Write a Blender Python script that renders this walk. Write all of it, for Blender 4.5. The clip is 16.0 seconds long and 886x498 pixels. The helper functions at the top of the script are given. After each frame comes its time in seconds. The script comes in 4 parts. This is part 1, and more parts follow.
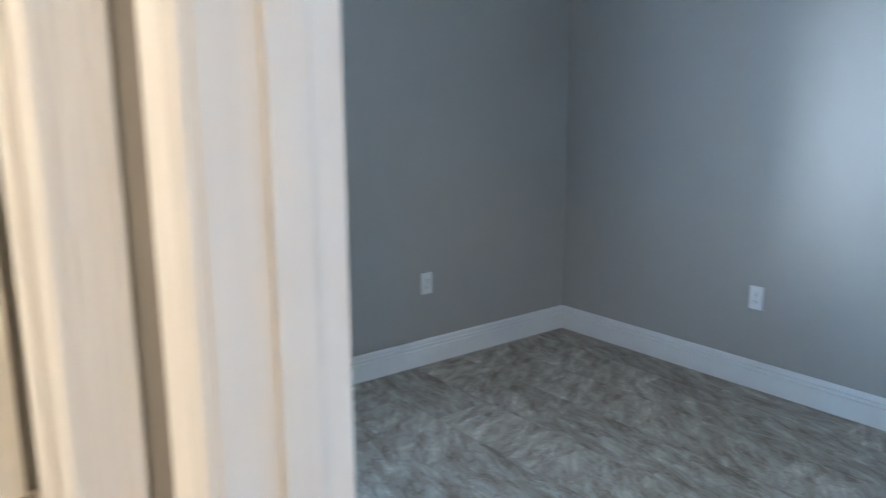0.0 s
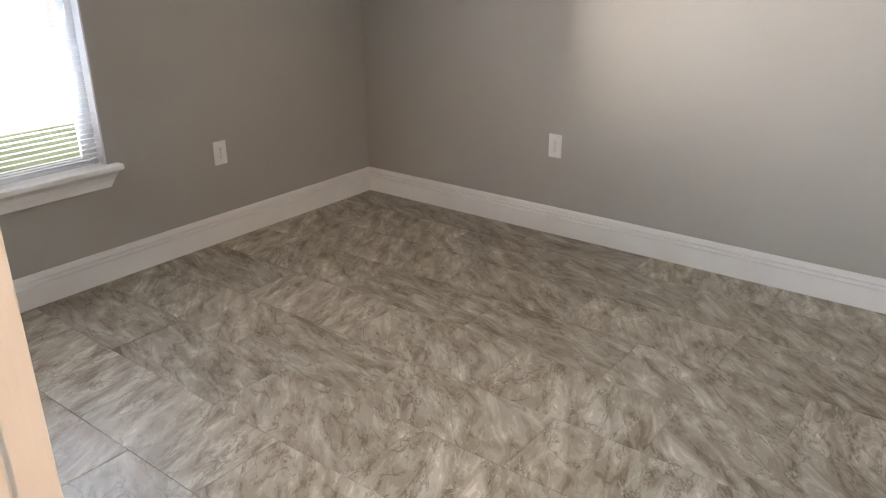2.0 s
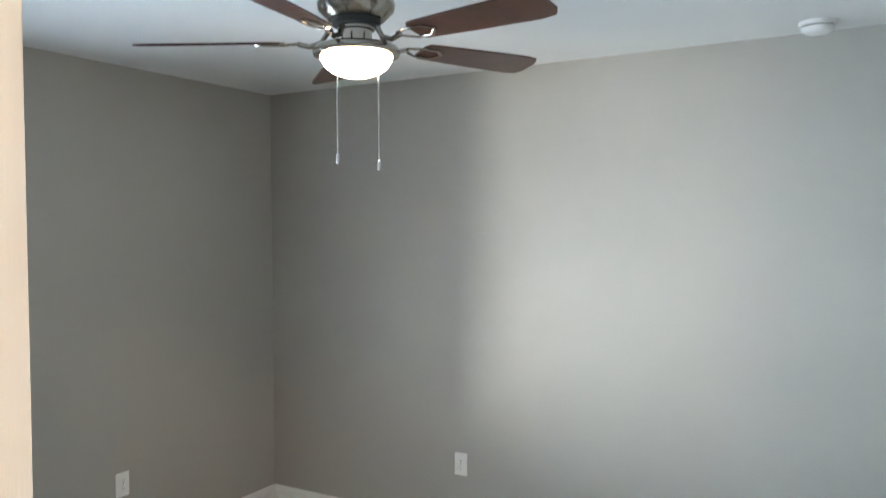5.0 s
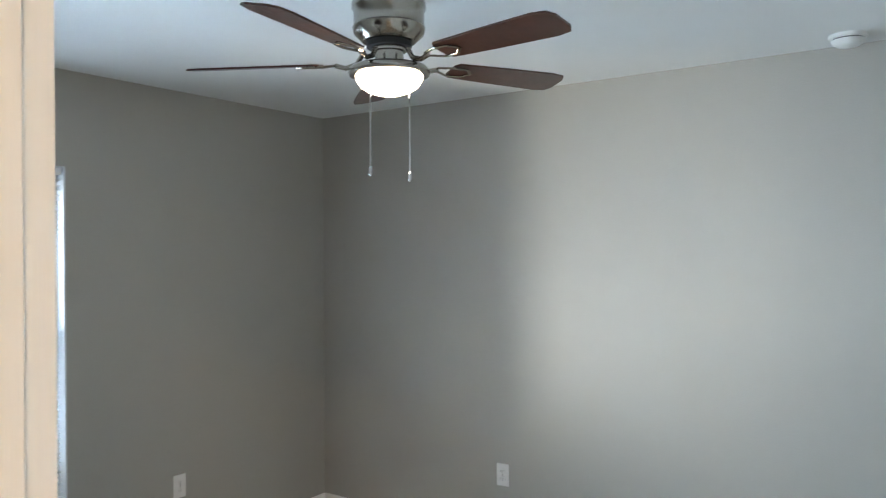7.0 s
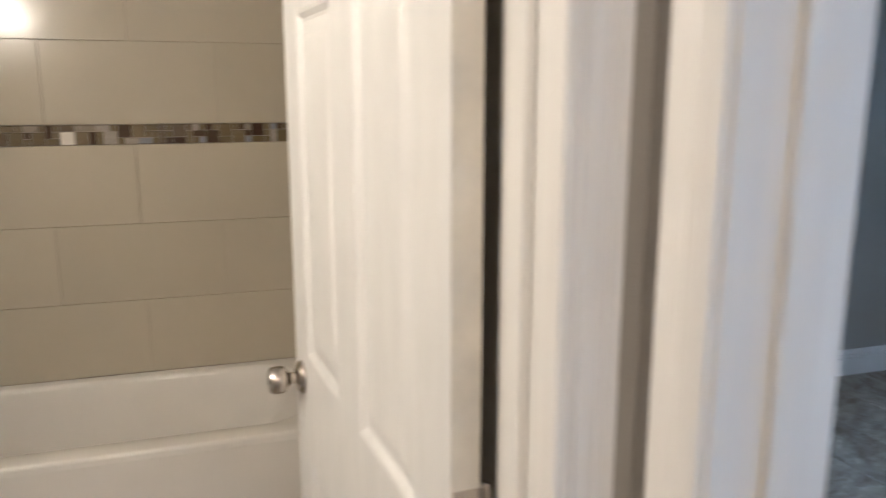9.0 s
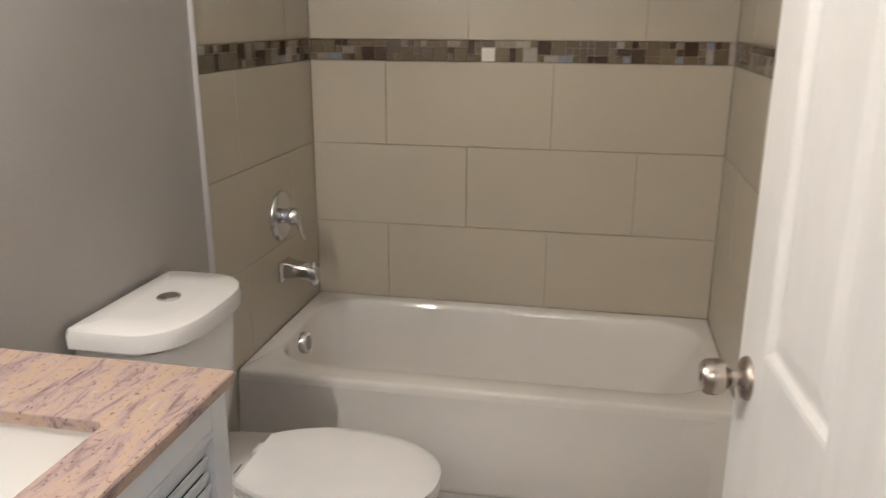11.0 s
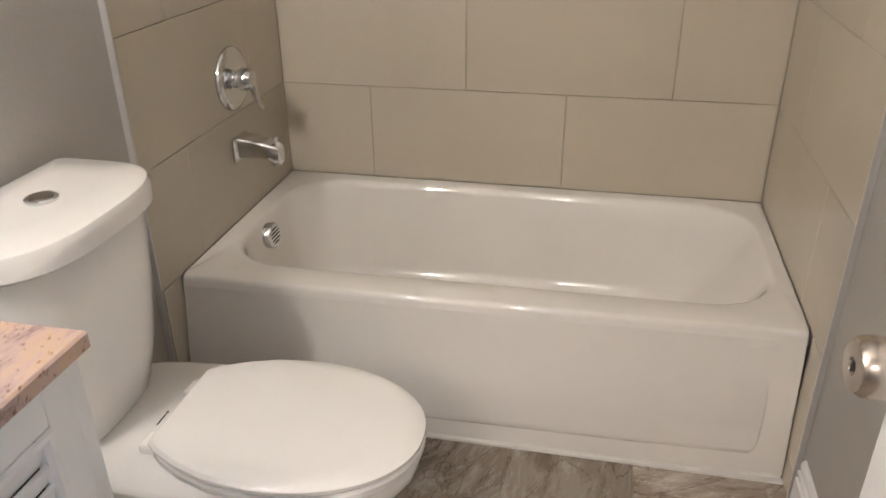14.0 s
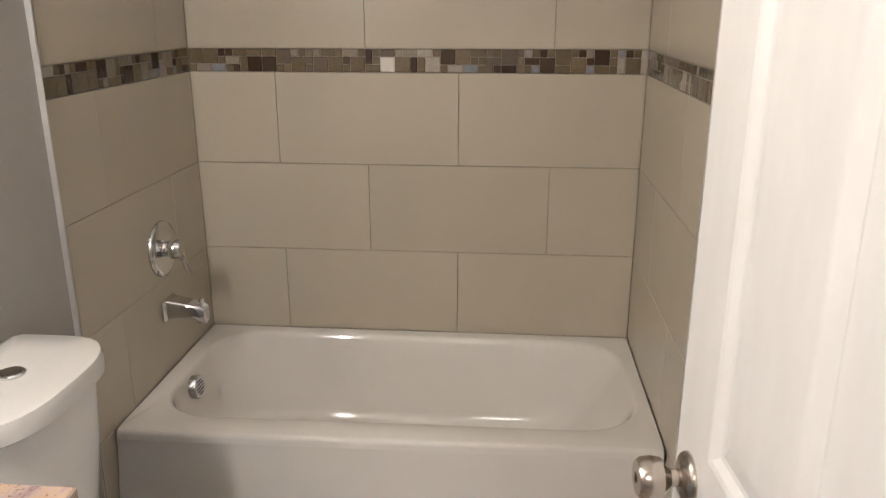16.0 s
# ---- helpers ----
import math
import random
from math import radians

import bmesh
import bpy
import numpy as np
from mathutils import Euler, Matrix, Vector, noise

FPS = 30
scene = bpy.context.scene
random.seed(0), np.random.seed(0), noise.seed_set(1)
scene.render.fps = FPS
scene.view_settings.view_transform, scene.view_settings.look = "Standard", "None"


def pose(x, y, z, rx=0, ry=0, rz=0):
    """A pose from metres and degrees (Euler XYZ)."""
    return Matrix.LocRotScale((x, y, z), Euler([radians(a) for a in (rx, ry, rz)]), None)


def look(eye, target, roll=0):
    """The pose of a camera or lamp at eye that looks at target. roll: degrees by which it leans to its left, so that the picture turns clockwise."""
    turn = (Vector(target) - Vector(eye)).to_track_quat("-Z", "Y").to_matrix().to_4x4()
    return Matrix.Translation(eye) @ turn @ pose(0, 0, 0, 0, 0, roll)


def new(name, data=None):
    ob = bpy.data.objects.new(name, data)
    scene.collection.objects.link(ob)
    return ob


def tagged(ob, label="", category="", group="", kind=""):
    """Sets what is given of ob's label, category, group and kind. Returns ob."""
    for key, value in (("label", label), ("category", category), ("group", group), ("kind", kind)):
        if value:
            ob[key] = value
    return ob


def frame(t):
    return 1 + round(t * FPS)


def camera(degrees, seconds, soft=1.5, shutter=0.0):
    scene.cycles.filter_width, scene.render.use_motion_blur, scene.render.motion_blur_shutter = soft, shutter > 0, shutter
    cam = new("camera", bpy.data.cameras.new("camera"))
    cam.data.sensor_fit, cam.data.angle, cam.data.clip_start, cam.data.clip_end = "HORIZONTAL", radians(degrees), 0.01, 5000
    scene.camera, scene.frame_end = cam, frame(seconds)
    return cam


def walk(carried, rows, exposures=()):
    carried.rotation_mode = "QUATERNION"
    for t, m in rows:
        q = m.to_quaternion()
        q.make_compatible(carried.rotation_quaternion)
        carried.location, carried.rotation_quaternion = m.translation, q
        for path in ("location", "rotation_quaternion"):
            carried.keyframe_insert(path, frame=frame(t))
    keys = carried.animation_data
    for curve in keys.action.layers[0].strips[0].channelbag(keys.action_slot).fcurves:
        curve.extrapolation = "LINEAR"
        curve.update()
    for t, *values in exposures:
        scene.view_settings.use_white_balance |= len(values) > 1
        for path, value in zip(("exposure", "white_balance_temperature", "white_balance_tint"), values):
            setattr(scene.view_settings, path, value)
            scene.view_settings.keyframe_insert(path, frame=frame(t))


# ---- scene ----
cam = camera(59.56, 16.0, soft=1.1, shutter=0.5)
# seconds, eye x y z, yaw, pitch, roll
PATH = [
    (0, 1.293, -3.241, 1.460, -38.08, -11.75, 0.30),
    (0.5, 1.415, -3.226, 1.426, -44.89, -12.97, 0.61),
    (1, 1.453, -3.213, 1.401, -48.57, -16.08, 0.48),
    (1.5, 1.448, -3.178, 1.380, -50.62, -19.46, 0.43),
    (2, 1.433, -3.182, 1.401, -52.15, -21.71, 0.44),
    (2.5, 1.414, -3.182, 1.468, -53.69, -22.39, 0.38),
    (3, 1.391, -3.196, 1.536, -55.25, -19.99, 0.39),
    (3.5, 1.378, -3.190, 1.600, -56.86, -14.91, 0.28),
    (4, 1.346, -3.212, 1.622, -58.01, -9.58, 0.44),
    (4.5, 1.330, -3.210, 1.656, -58.96, -5.15, 0.44),
    (5, 1.295, -3.227, 1.691, -59.63, -1.96, 0.26),
    (5.2, 1.283, -3.230, 1.667, -59.89, -0.57, 0.34),
    (7.3, 1.237, -3.394, 1.619, -52.56, -0.56, 0.03),
    (7.5, 1.228, -3.358, 1.580, -48.92, -2.60, 0.10),
    (8, 1.186, -3.327, 1.532, -37.44, -7.79, -0.48),
    (8.5, 1.153, -3.273, 1.515, -27.39, -10.21, -0.05),
    (9, 1.129, -3.178, 1.498, -17.38, -11.55, -0.02),
    (9.5, 1.092, -3.045, 1.482, -8.85, -12.14, -0.02),
    (10, 1.057, -2.962, 1.476, -1.55, -12.58, -0.08),
    (12.3, 1.071, -2.516, 1.304, 20.25, -23.95, 0.19),
    (12.5, 1.064, -2.466, 1.281, 20.35, -24.81, 0.17),
    (13, 1.061, -2.352, 1.276, 19.24, -26.50, 0.51),
    (13.5, 1.047, -2.292, 1.279, 16.25, -27.11, 0.64),
    (14, 1.010, -2.295, 1.321, 11.88, -26.74, 0.52),
    (14.5, 0.990, -2.366, 1.391, 7.72, -25.19, 0.43),
    (15, 0.988, -2.466, 1.462, 4.55, -22.66, 0.30),
    (15.5, 1.011, -2.516, 1.500, 3.65, -19.95, 0.25),
    (16, 1.062, -2.560, 1.502, 4.81, -17.35, 0.01),
]
walk(cam, [(t, pose(x, y, z, 90 + p, r, w)) for t, x, y, z, w, p, r in PATH], exposures=[
    (0.0, 0.15, 5100, 9), (0.3, 0.15, 6100, 12), (0.5, 0.2, 6700, 13), (0.8, 0.30, 7500, 20), (1.3, 0.34, 7800, 25), (2.0, 0.40, 7650, 24), (3.0, 0.50, 7300, 17), (4.0, 0.48, 7200, 15), (5.2, 0.42, 6500, 12), (7.2, 0.2, 6400, 11),
    (7.8, 0.0, 5300, 9), (8.6, -0.15, 5050, 11), (9.4, -0.3, 4700, 12), (10.0, -0.35, 4650, 12), (12.3, 0.0, 4680, 14), (14.0, 0.13, 4680, 14), (16.0, -0.08, 4700, 14)])

# ---- world, sun, large lights ----
world = bpy.data.worlds.new("world")
scene.world = world
world.use_nodes = True
wn = world.node_tree
sky = wn.nodes.new("ShaderNodeTexSky")
sky.sky_type, sky.sun_disc = "NISHITA", False
sky.sun_elevation, sky.sun_rotation = radians(52), radians(200)
wn.nodes["Background"].inputs["Strength"].default_value = 0.15
wn.links.new(sky.outputs["Color"], wn.nodes["Background"].inputs["Color"])


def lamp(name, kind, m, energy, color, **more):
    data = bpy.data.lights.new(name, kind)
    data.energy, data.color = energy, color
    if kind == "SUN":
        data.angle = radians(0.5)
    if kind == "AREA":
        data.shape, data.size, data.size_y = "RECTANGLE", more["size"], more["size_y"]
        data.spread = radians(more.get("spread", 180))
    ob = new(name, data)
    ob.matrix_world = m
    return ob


lamp("sun", "SUN", pose(0, 0, 20, 38, 0, -20), 5.0, (1.0, 0.95, 0.88))
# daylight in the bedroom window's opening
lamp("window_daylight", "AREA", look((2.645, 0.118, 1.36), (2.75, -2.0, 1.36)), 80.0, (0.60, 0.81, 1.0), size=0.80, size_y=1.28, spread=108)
# lamp added outside for the bright east wall patch, slanting in through the window
lamp("east_wall_patch_lamp", "AREA", look((0.16, 2.5, 0.35), (2.75, 0.0, 1.25)), 27.0, (1.0, 1.0, 0.90), size=0.45, size_y=1.1, spread=60)

# ---- materials ----


def ramp(nt, fac, stops, mode="LINEAR"):
    r = nt.nodes.new("ShaderNodeValToRGB")
    r.color_ramp.interpolation = mode
    while len(r.color_ramp.elements) < len(stops):
        r.color_ramp.elements.new(0.5)
    for e, (p, c) in zip(r.color_ramp.elements, stops):
        e.position, e.color = p, (*c, 1)
    nt.links.new(fac, r.inputs["Fac"])
    return r.outputs["Color"]


def noise_tex(nt, vec, scale, detail=4, rough=0.55, distort=0.0):
    n = nt.nodes.new("ShaderNodeTexNoise")
    n.inputs["Scale"].default_value, n.inputs["Detail"].default_value = scale, detail
    n.inputs["Roughness"].default_value, n.inputs["Distortion"].default_value = rough, distort
    nt.links.new(vec, n.inputs["Vector"])
    return n.outputs["Fac"]


def material(name, color, rough=0.5, metal=0.0, vary=0.06, scale=3.0, bump=0.0, bump_scale=200.0, coat=0.0, rough_vary=0.08, stretch=None, spec=0.5):
    m = bpy.data.materials.new(name)
    m.use_nodes = True
    nt = m.node_tree
    b = nt.nodes["Principled BSDF"]
    b.inputs["Metallic"].default_value = metal
    b.inputs["Coat Weight"].default_value = coat
    b.inputs["Specular IOR Level"].default_value = spec
    co = nt.nodes.new("ShaderNodeNewGeometry").outputs["Position"]
    if stretch:
        mp = nt.nodes.new("ShaderNodeMapping")
        mp.inputs["Scale"].default_value = stretch
        nt.links.new(co, mp.inputs["Vector"])
        co = mp.outputs["Vector"]
    f = noise_tex(nt, co, scale, 6)
    lo, hi = [c * (1 - vary) for c in color], [min(1, c * (1 + vary)) for c in color]
    nt.links.new(ramp(nt, f, [(0.3, lo), (0.7, hi)]), b.inputs["Base Color"])
    r = nt.nodes.new("ShaderNodeMapRange")
    r.inputs["To Min"].default_value, r.inputs["To Max"].default_value = max(0.02, rough - rough_vary), min(1, rough + rough_vary)
    nt.links.new(noise_tex(nt, co, scale * 6), r.inputs["Value"])
    nt.links.new(r.outputs["Result"], b.inputs["Roughness"])
    if bump:
        bp = nt.nodes.new("ShaderNodeBump")
        bp.inputs["Strength"].default_value, bp.inputs["Distance"].default_value = bump, 0.002
        nt.links.new(noise_tex(nt, co, bump_scale, 3), bp.inputs["Height"])
        nt.links.new(bp.outputs["Normal"], b.inputs["Normal"])
    return m


def emitter(name, color, strength):
    m = bpy.data.materials.new(name)
    m.use_nodes = True
    b = m.node_tree.nodes["Principled BSDF"]
    b.inputs["Base Color"].default_value = (0.9, 0.88, 0.84, 1)
    b.inputs["Roughness"].default_value = 0.35
    b.inputs["Emission Color"].default_value = (*color, 1)
    b.inputs["Emission Strength"].default_value = strength
    return m


WALL = material("greige wall paint", (0.40, 0.38, 0.345), 0.6, vary=0.035, scale=1.2, bump=0.45, bump_scale=130)
CEIL = material("white ceiling paint", (0.78, 0.78, 0.77), 0.8, vary=0.02, scale=2, bump=0.45, bump_scale=70)
TRIM = material("white semi-gloss trim paint", (0.80, 0.79, 0.77), 0.32, vary=0.03, scale=5, bump=0.10, bump_scale=60)
JAMB = material("brushed white jamb paint", (0.80, 0.78, 0.75), 0.38, vary=0.025, scale=6, bump=0.10, bump_scale=30, stretch=(10, 10, 0.6))
DOORP = material("white door paint", (0.80, 0.79, 0.77), 0.35, vary=0.04, scale=7, bump=0.04, bump_scale=40, stretch=(3, 3, 0.9))
EDGE = material("scuffed door edge paint", (0.72, 0.68, 0.60), 0.45, vary=0.16, scale=9)
VINYL = material("white window vinyl", (0.68, 0.71, 0.75), 0.35, vary=0.02)
SLAT = material("white blind slat", (0.82, 0.83, 0.84), 0.45, vary=0.02)
PLASTIC = material("white outlet plastic", (0.82, 0.81, 0.79), 0.3, vary=0.02)
SLOT = material("dark slot", (0.02, 0.02, 0.02), 0.6, vary=0.1)
CERAMIC = material("white vitreous china", (0.82, 0.80, 0.77), 0.09, vary=0.02, scale=4, coat=0.6, rough_vary=0.03)
SEATP = material("white seat plastic", (0.83, 0.81, 0.78), 0.17, vary=0.02, scale=4, rough_vary=0.04)
TUB = material("white tub enamel", (0.80, 0.77, 0.72), 0.055, vary=0.02, scale=3, coat=0.5, rough_vary=0.015)
CHROME = material("polished chrome", (0.72, 0.72, 0.73), 0.09, 1.0, vary=0.04, rough_vary=0.04)
NICKEL = material("brushed nickel", (0.55, 0.50, 0.44), 0.24, 1.0, vary=0.04, scale=12)
FANMETAL = material("satin dark nickel", (0.36, 0.33, 0.29), 0.2, 1.0, vary=0.05, scale=12)
BRONZE = material("aged bronze", (0.22, 0.17, 0.12), 0.33, 1.0, vary=0.2, scale=40)
CAB = material("white cabinet lacquer", (0.76, 0.77, 0.78), 0.33, vary=0.02, scale=5)
GROUT = material("beige grout", (0.42, 0.37, 0.29), 0.85, vary=0.12, scale=30)
MGROUT = material("pale mosaic grout", (0.40, 0.35, 0.28), 0.85, vary=0.1, scale=40)
ALU = material("satin metal tile trim", (0.62, 0.61, 0.60), 0.35, 0.6, vary=0.04)
CAULK = material("white caulk", (0.75, 0.73, 0.69), 0.5, vary=0.05, scale=20)
# near-black colour that paints the shade between the vanity louvres
LOUVRE_SHADE = material("painted louvre shade", (0.05, 0.05, 0.05), 0.8, vary=0.1)
BULB = emitter("lit frosted glass", (1.0, 0.75, 0.46), 480.0)
FANBULB = emitter("lit fan bowl glass", (1.0, 0.80, 0.56), 30.0)
HALLBULB = emitter("lit hall glass", (1.0, 0.72, 0.43), 150.0)


def tile_material():
    m = bpy.data.materials.new("glossy beige wall tile")
    m.use_nodes = True
    nt = m.node_tree
    b = nt.nodes["Principled BSDF"]
    info = nt.nodes.new("ShaderNodeObjectInfo")
    geo = nt.nodes.new("ShaderNodeNewGeometry").outputs["Position"]
    f = noise_tex(nt, geo, 2.2, 5)
    mix = nt.nodes.new("ShaderNodeMath")
    mix.operation = "MULTIPLY_ADD"
    mix.inputs[1].default_value = 0.35
    nt.links.new(info.outputs["Random"], mix.inputs[0])
    nt.links.new(f, mix.inputs[2])
    nt.links.new(ramp(nt, mix.outputs["Value"], [(0.3, (0.49, 0.445, 0.345)), (1.0, (0.55, 0.50, 0.395))]), b.inputs["Base Color"])
    b.inputs["Roughness"].default_value = 0.17
    bp = nt.nodes.new("ShaderNodeBump")
    bp.inputs["Strength"].default_value, bp.inputs["Distance"].default_value = 0.06, 0.002
    nt.links.new(noise_tex(nt, geo, 9, 2), bp.inputs["Height"])
    nt.links.new(bp.outputs["Normal"], b.inputs["Normal"])
    return m


def mosaic_material():
    m = bpy.data.materials.new("mixed glass and stone mosaic")
    m.use_nodes = True
    nt = m.node_tree
    b = nt.nodes["Principled BSDF"]
    info = nt.nodes.new("ShaderNodeObjectInfo")
    geo = nt.nodes.new("ShaderNodeNewGeometry").outputs["Position"]
    cols = [(0.0, (0.05, 0.03, 0.02)), (0.10, (0.15, 0.12, 0.07)), (0.36, (0.19, 0.15, 0.09)), (0.56, (0.07, 0.047, 0.03)),
            (0.68, (0.28, 0.245, 0.185)), (0.80, (0.25, 0.26, 0.27)), (0.86, (0.14, 0.11, 0.075)), (0.95, (0.38, 0.34, 0.28))]
    base = ramp(nt, info.outputs["Random"], cols, "CONSTANT")
    mix = nt.nodes.new("ShaderNodeMixRGB")
    mix.blend_type = "OVERLAY"
    mix.inputs["Fac"].default_value = 0.35
    nt.links.new(base, mix.inputs[1])
    nt.links.new(noise_tex(nt, geo, 60, 4), mix.inputs[2])
    nt.links.new(mix.outputs["Color"], b.inputs["Base Color"])
    b.inputs["Roughness"].default_value = 0.12
    bp = nt.nodes.new("ShaderNodeBump")
    bp.inputs["Strength"].default_value, bp.inputs["Distance"].default_value = 0.25, 0.002
    nt.links.new(noise_tex(nt, geo, 45, 2), bp.inputs["Height"])
    nt.links.new(bp.outputs["Normal"], b.inputs["Normal"])
    return m


def floor_material():
    m = bpy.data.materials.new("streaked taupe stone-look floor tile")
    m.use_nodes = True
    nt = m.node_tree
    b = nt.nodes["Principled BSDF"]
    info = nt.nodes.new("ShaderNodeObjectInfo")
    tc = nt.nodes.new("ShaderNodeTexCoord")
    off = nt.nodes.new("ShaderNodeVectorMath")
    off.operation = "SCALE"
    off.inputs[0].default_value = (31.0, 17.0, 5.0)
    nt.links.new(info.outputs["Random"], off.inputs["Scale"])
    rot = nt.nodes.new("ShaderNodeVectorRotate")
    rot.rotation_type = "Z_AXIS"
    ang = nt.nodes.new("ShaderNodeMath")
    ang.operation = "MULTIPLY_ADD"
    ang.inputs[1].default_value, ang.inputs[2].default_value = 1.3, FLOOR_TURN
    nt.links.new(info.outputs["Random"], ang.inputs[0])
    nt.links.new(ang.outputs["Value"], rot.inputs["Angle"])
    nt.links.new(tc.outputs["Object"], rot.inputs["Vector"])
    add = nt.nodes.new("ShaderNodeVectorMath")
    nt.links.new(rot.outputs["Vector"], add.inputs[0])
    nt.links.new(off.outputs["Vector"], add.inputs[1])
    mp = nt.nodes.new("ShaderNodeMapping")
    mp.inputs["Scale"].default_value = (1.45, 4.0, 1.0)
    nt.links.new(add.outputs["Vector"], mp.inputs["Vector"])
    v = mp.outputs["Vector"]
    f = noise_tex(nt, v, 4.1, 9, 0.63, 0.5)
    base = ramp(nt, f, [(0.32, (0.150, 0.115, 0.080)), (0.40, (0.205, 0.165, 0.120)), (0.412, (0.262, 0.216, 0.163)), (0.485, (0.285, 0.240, 0.185)), (0.497, (0.335, 0.290, 0.232)), (0.57, (0.36, 0.315, 0.255)), (0.58, (0.42, 0.375, 0.31)), (0.66, (0.47, 0.425, 0.36)), (0.668, (0.60, 0.56, 0.49))])
    pale = noise_tex(nt, v, 2.6, 6, 0.58, 0.5)
    pm = nt.nodes.new("ShaderNodeMath")
    pm.operation = "SUBTRACT"
    pm.inputs[1].default_value = 0.56
    nt.links.new(pale, pm.inputs[0])
    pa = nt.nodes.new("ShaderNodeMath")
    pa.operation = "ABSOLUTE"
    nt.links.new(pm.outputs["Value"], pa.inputs[0])
    light = ramp(nt, pa.outputs["Value"], [(0.0, (0.55, 0.55, 0.55)), (0.008, (0, 0, 0))])
    lm = nt.nodes.new("ShaderNodeMixRGB")
    lm.inputs[2].default_value = (0.60, 0.55, 0.47, 1)
    nt.links.new(light, lm.inputs["Fac"])
    nt.links.new(base, lm.inputs[1])
    base = lm.outputs["Color"]
    vein = noise_tex(nt, v, 2.2, 7, 0.6, 0.5)
    vm = nt.nodes.new("ShaderNodeMath")
    vm.operation = "SUBTRACT"
    vm.inputs[1].default_value = 0.5
    nt.links.new(vein, vm.inputs[0])
    va = nt.nodes.new("ShaderNodeMath")
    va.operation = "ABSOLUTE"
    nt.links.new(vm.outputs["Value"], va.inputs[0])
    dark = ramp(nt, va.outputs["Value"], [(0.0, (0.36, 0.30, 0.25)), (0.013, (1, 1, 1))])
    mix = nt.nodes.new("ShaderNodeMixRGB")
    mix.blend_type = "MULTIPLY"
    mix.inputs["Fac"].default_value = 0.75
    nt.links.new(base, mix.inputs[1])
    nt.links.new(dark, mix.inputs[2])
    tone = nt.nodes.new("ShaderNodeMapRange")
    tone.inputs["To Min"].default_value, tone.inputs["To Max"].default_value = 0.86, 1.12
    nt.links.new(info.outputs["Random"], tone.inputs["Value"])
    toned = nt.nodes.new("ShaderNodeVectorMath")
    toned.operation = "SCALE"
    nt.links.new(mix.outputs["Color"], toned.inputs[0])
    nt.links.new(tone.outputs["Result"], toned.inputs["Scale"])
    nt.links.new(toned.outputs["Vector"], b.inputs["Base Color"])
    r = nt.nodes.new("ShaderNodeMapRange")
    r.inputs["To Min"].default_value, r.inputs["To Max"].default_value = 0.32, 0.55
    nt.links.new(f, r.inputs["Value"])
    nt.links.new(r.outputs["Result"], b.inputs["Roughness"])
    bp = nt.nodes.new("ShaderNodeBump")
    bp.inputs["Strength"].default_value, bp.inputs["Distance"].default_value = 0.35, 0.003
    nt.links.new(f, bp.inputs["Height"])
    nt.links.new(bp.outputs["Normal"], b.inputs["Normal"])
    return m


def granite_material():
    m = bpy.data.materials.new("pink and tan banded granite")
    m.use_nodes = True
    nt = m.node_tree
    b = nt.nodes["Principled BSDF"]
    geo = nt.nodes.new("ShaderNodeNewGeometry").outputs["Position"]
    mp = nt.nodes.new("ShaderNodeMapping")
    mp.inputs["Rotation"].default_value = (0, 0, radians(-14))
    mp.inputs["Scale"].default_value = (3.6, 1.0, 3.0)
    nt.links.new(geo, mp.inputs["Vector"])
    f = noise_tex(nt, mp.outputs["Vector"], 9.0, 9, 0.68, 0.6)
    base = ramp(nt, f, [(0.30, (0.16, 0.105, 0.10)), (0.40, (0.33, 0.245, 0.235)), (0.46, (0.42, 0.315, 0.29)), (0.52, (0.47, 0.355, 0.305)), (0.57, (0.50, 0.365, 0.25)), (0.62, (0.47, 0.36, 0.29)), (0.70, (0.52, 0.47, 0.46))])
    sp = noise_tex(nt, geo, 120, 3, 0.6)
    spots = ramp(nt, sp, [(0.33, (0.36, 0.27, 0.25)), (0.40, (1, 1, 1))])
    mix = nt.nodes.new("ShaderNodeMixRGB")
    mix.blend_type = "MULTIPLY"
    mix.inputs["Fac"].default_value = 0.8
    nt.links.new(base, mix.inputs[1])
    nt.links.new(spots, mix.inputs[2])
    nt.links.new(mix.outputs["Color"], b.inputs["Base Color"])
    b.inputs["Roughness"].default_value = 0.22
    return m


def wood_material():
    m = material("dark cherry wood", (0.055, 0.016, 0.009), 0.33, vary=0.4, scale=9, stretch=(1, 1, 1), coat=0.2)
    return m


def glass_material():
    m = bpy.data.materials.new("clear window glass")
    m.use_nodes = True
    b = m.node_tree.nodes["Principled BSDF"]
    b.inputs["Transmission Weight"].default_value = 1
    b.inputs["Roughness"].default_value = 0.0
    b.inputs["IOR"].default_value = 1.45
    return m


FLOOR_TURN = -1.5
TILE, MOSAIC, FLOORT, GRANITE, WOOD, GLASS = tile_material(), mosaic_material(), floor_material(), granite_material(), wood_material(), glass_material()
WHITESTONE = material("white stone mosaic", (0.72, 0.68, 0.60), 0.3)
GRASS = material("sunlit lawn grass", (0.20, 0.27, 0.15), 0.9, vary=0.3, scale=8, bump=0.8, bump_scale=60)
CONC = material("pale concrete drive", (0.62, 0.60, 0.56), 0.85, vary=0.08, scale=2)

# ---- mesh helpers ----
ORIGIN = {}


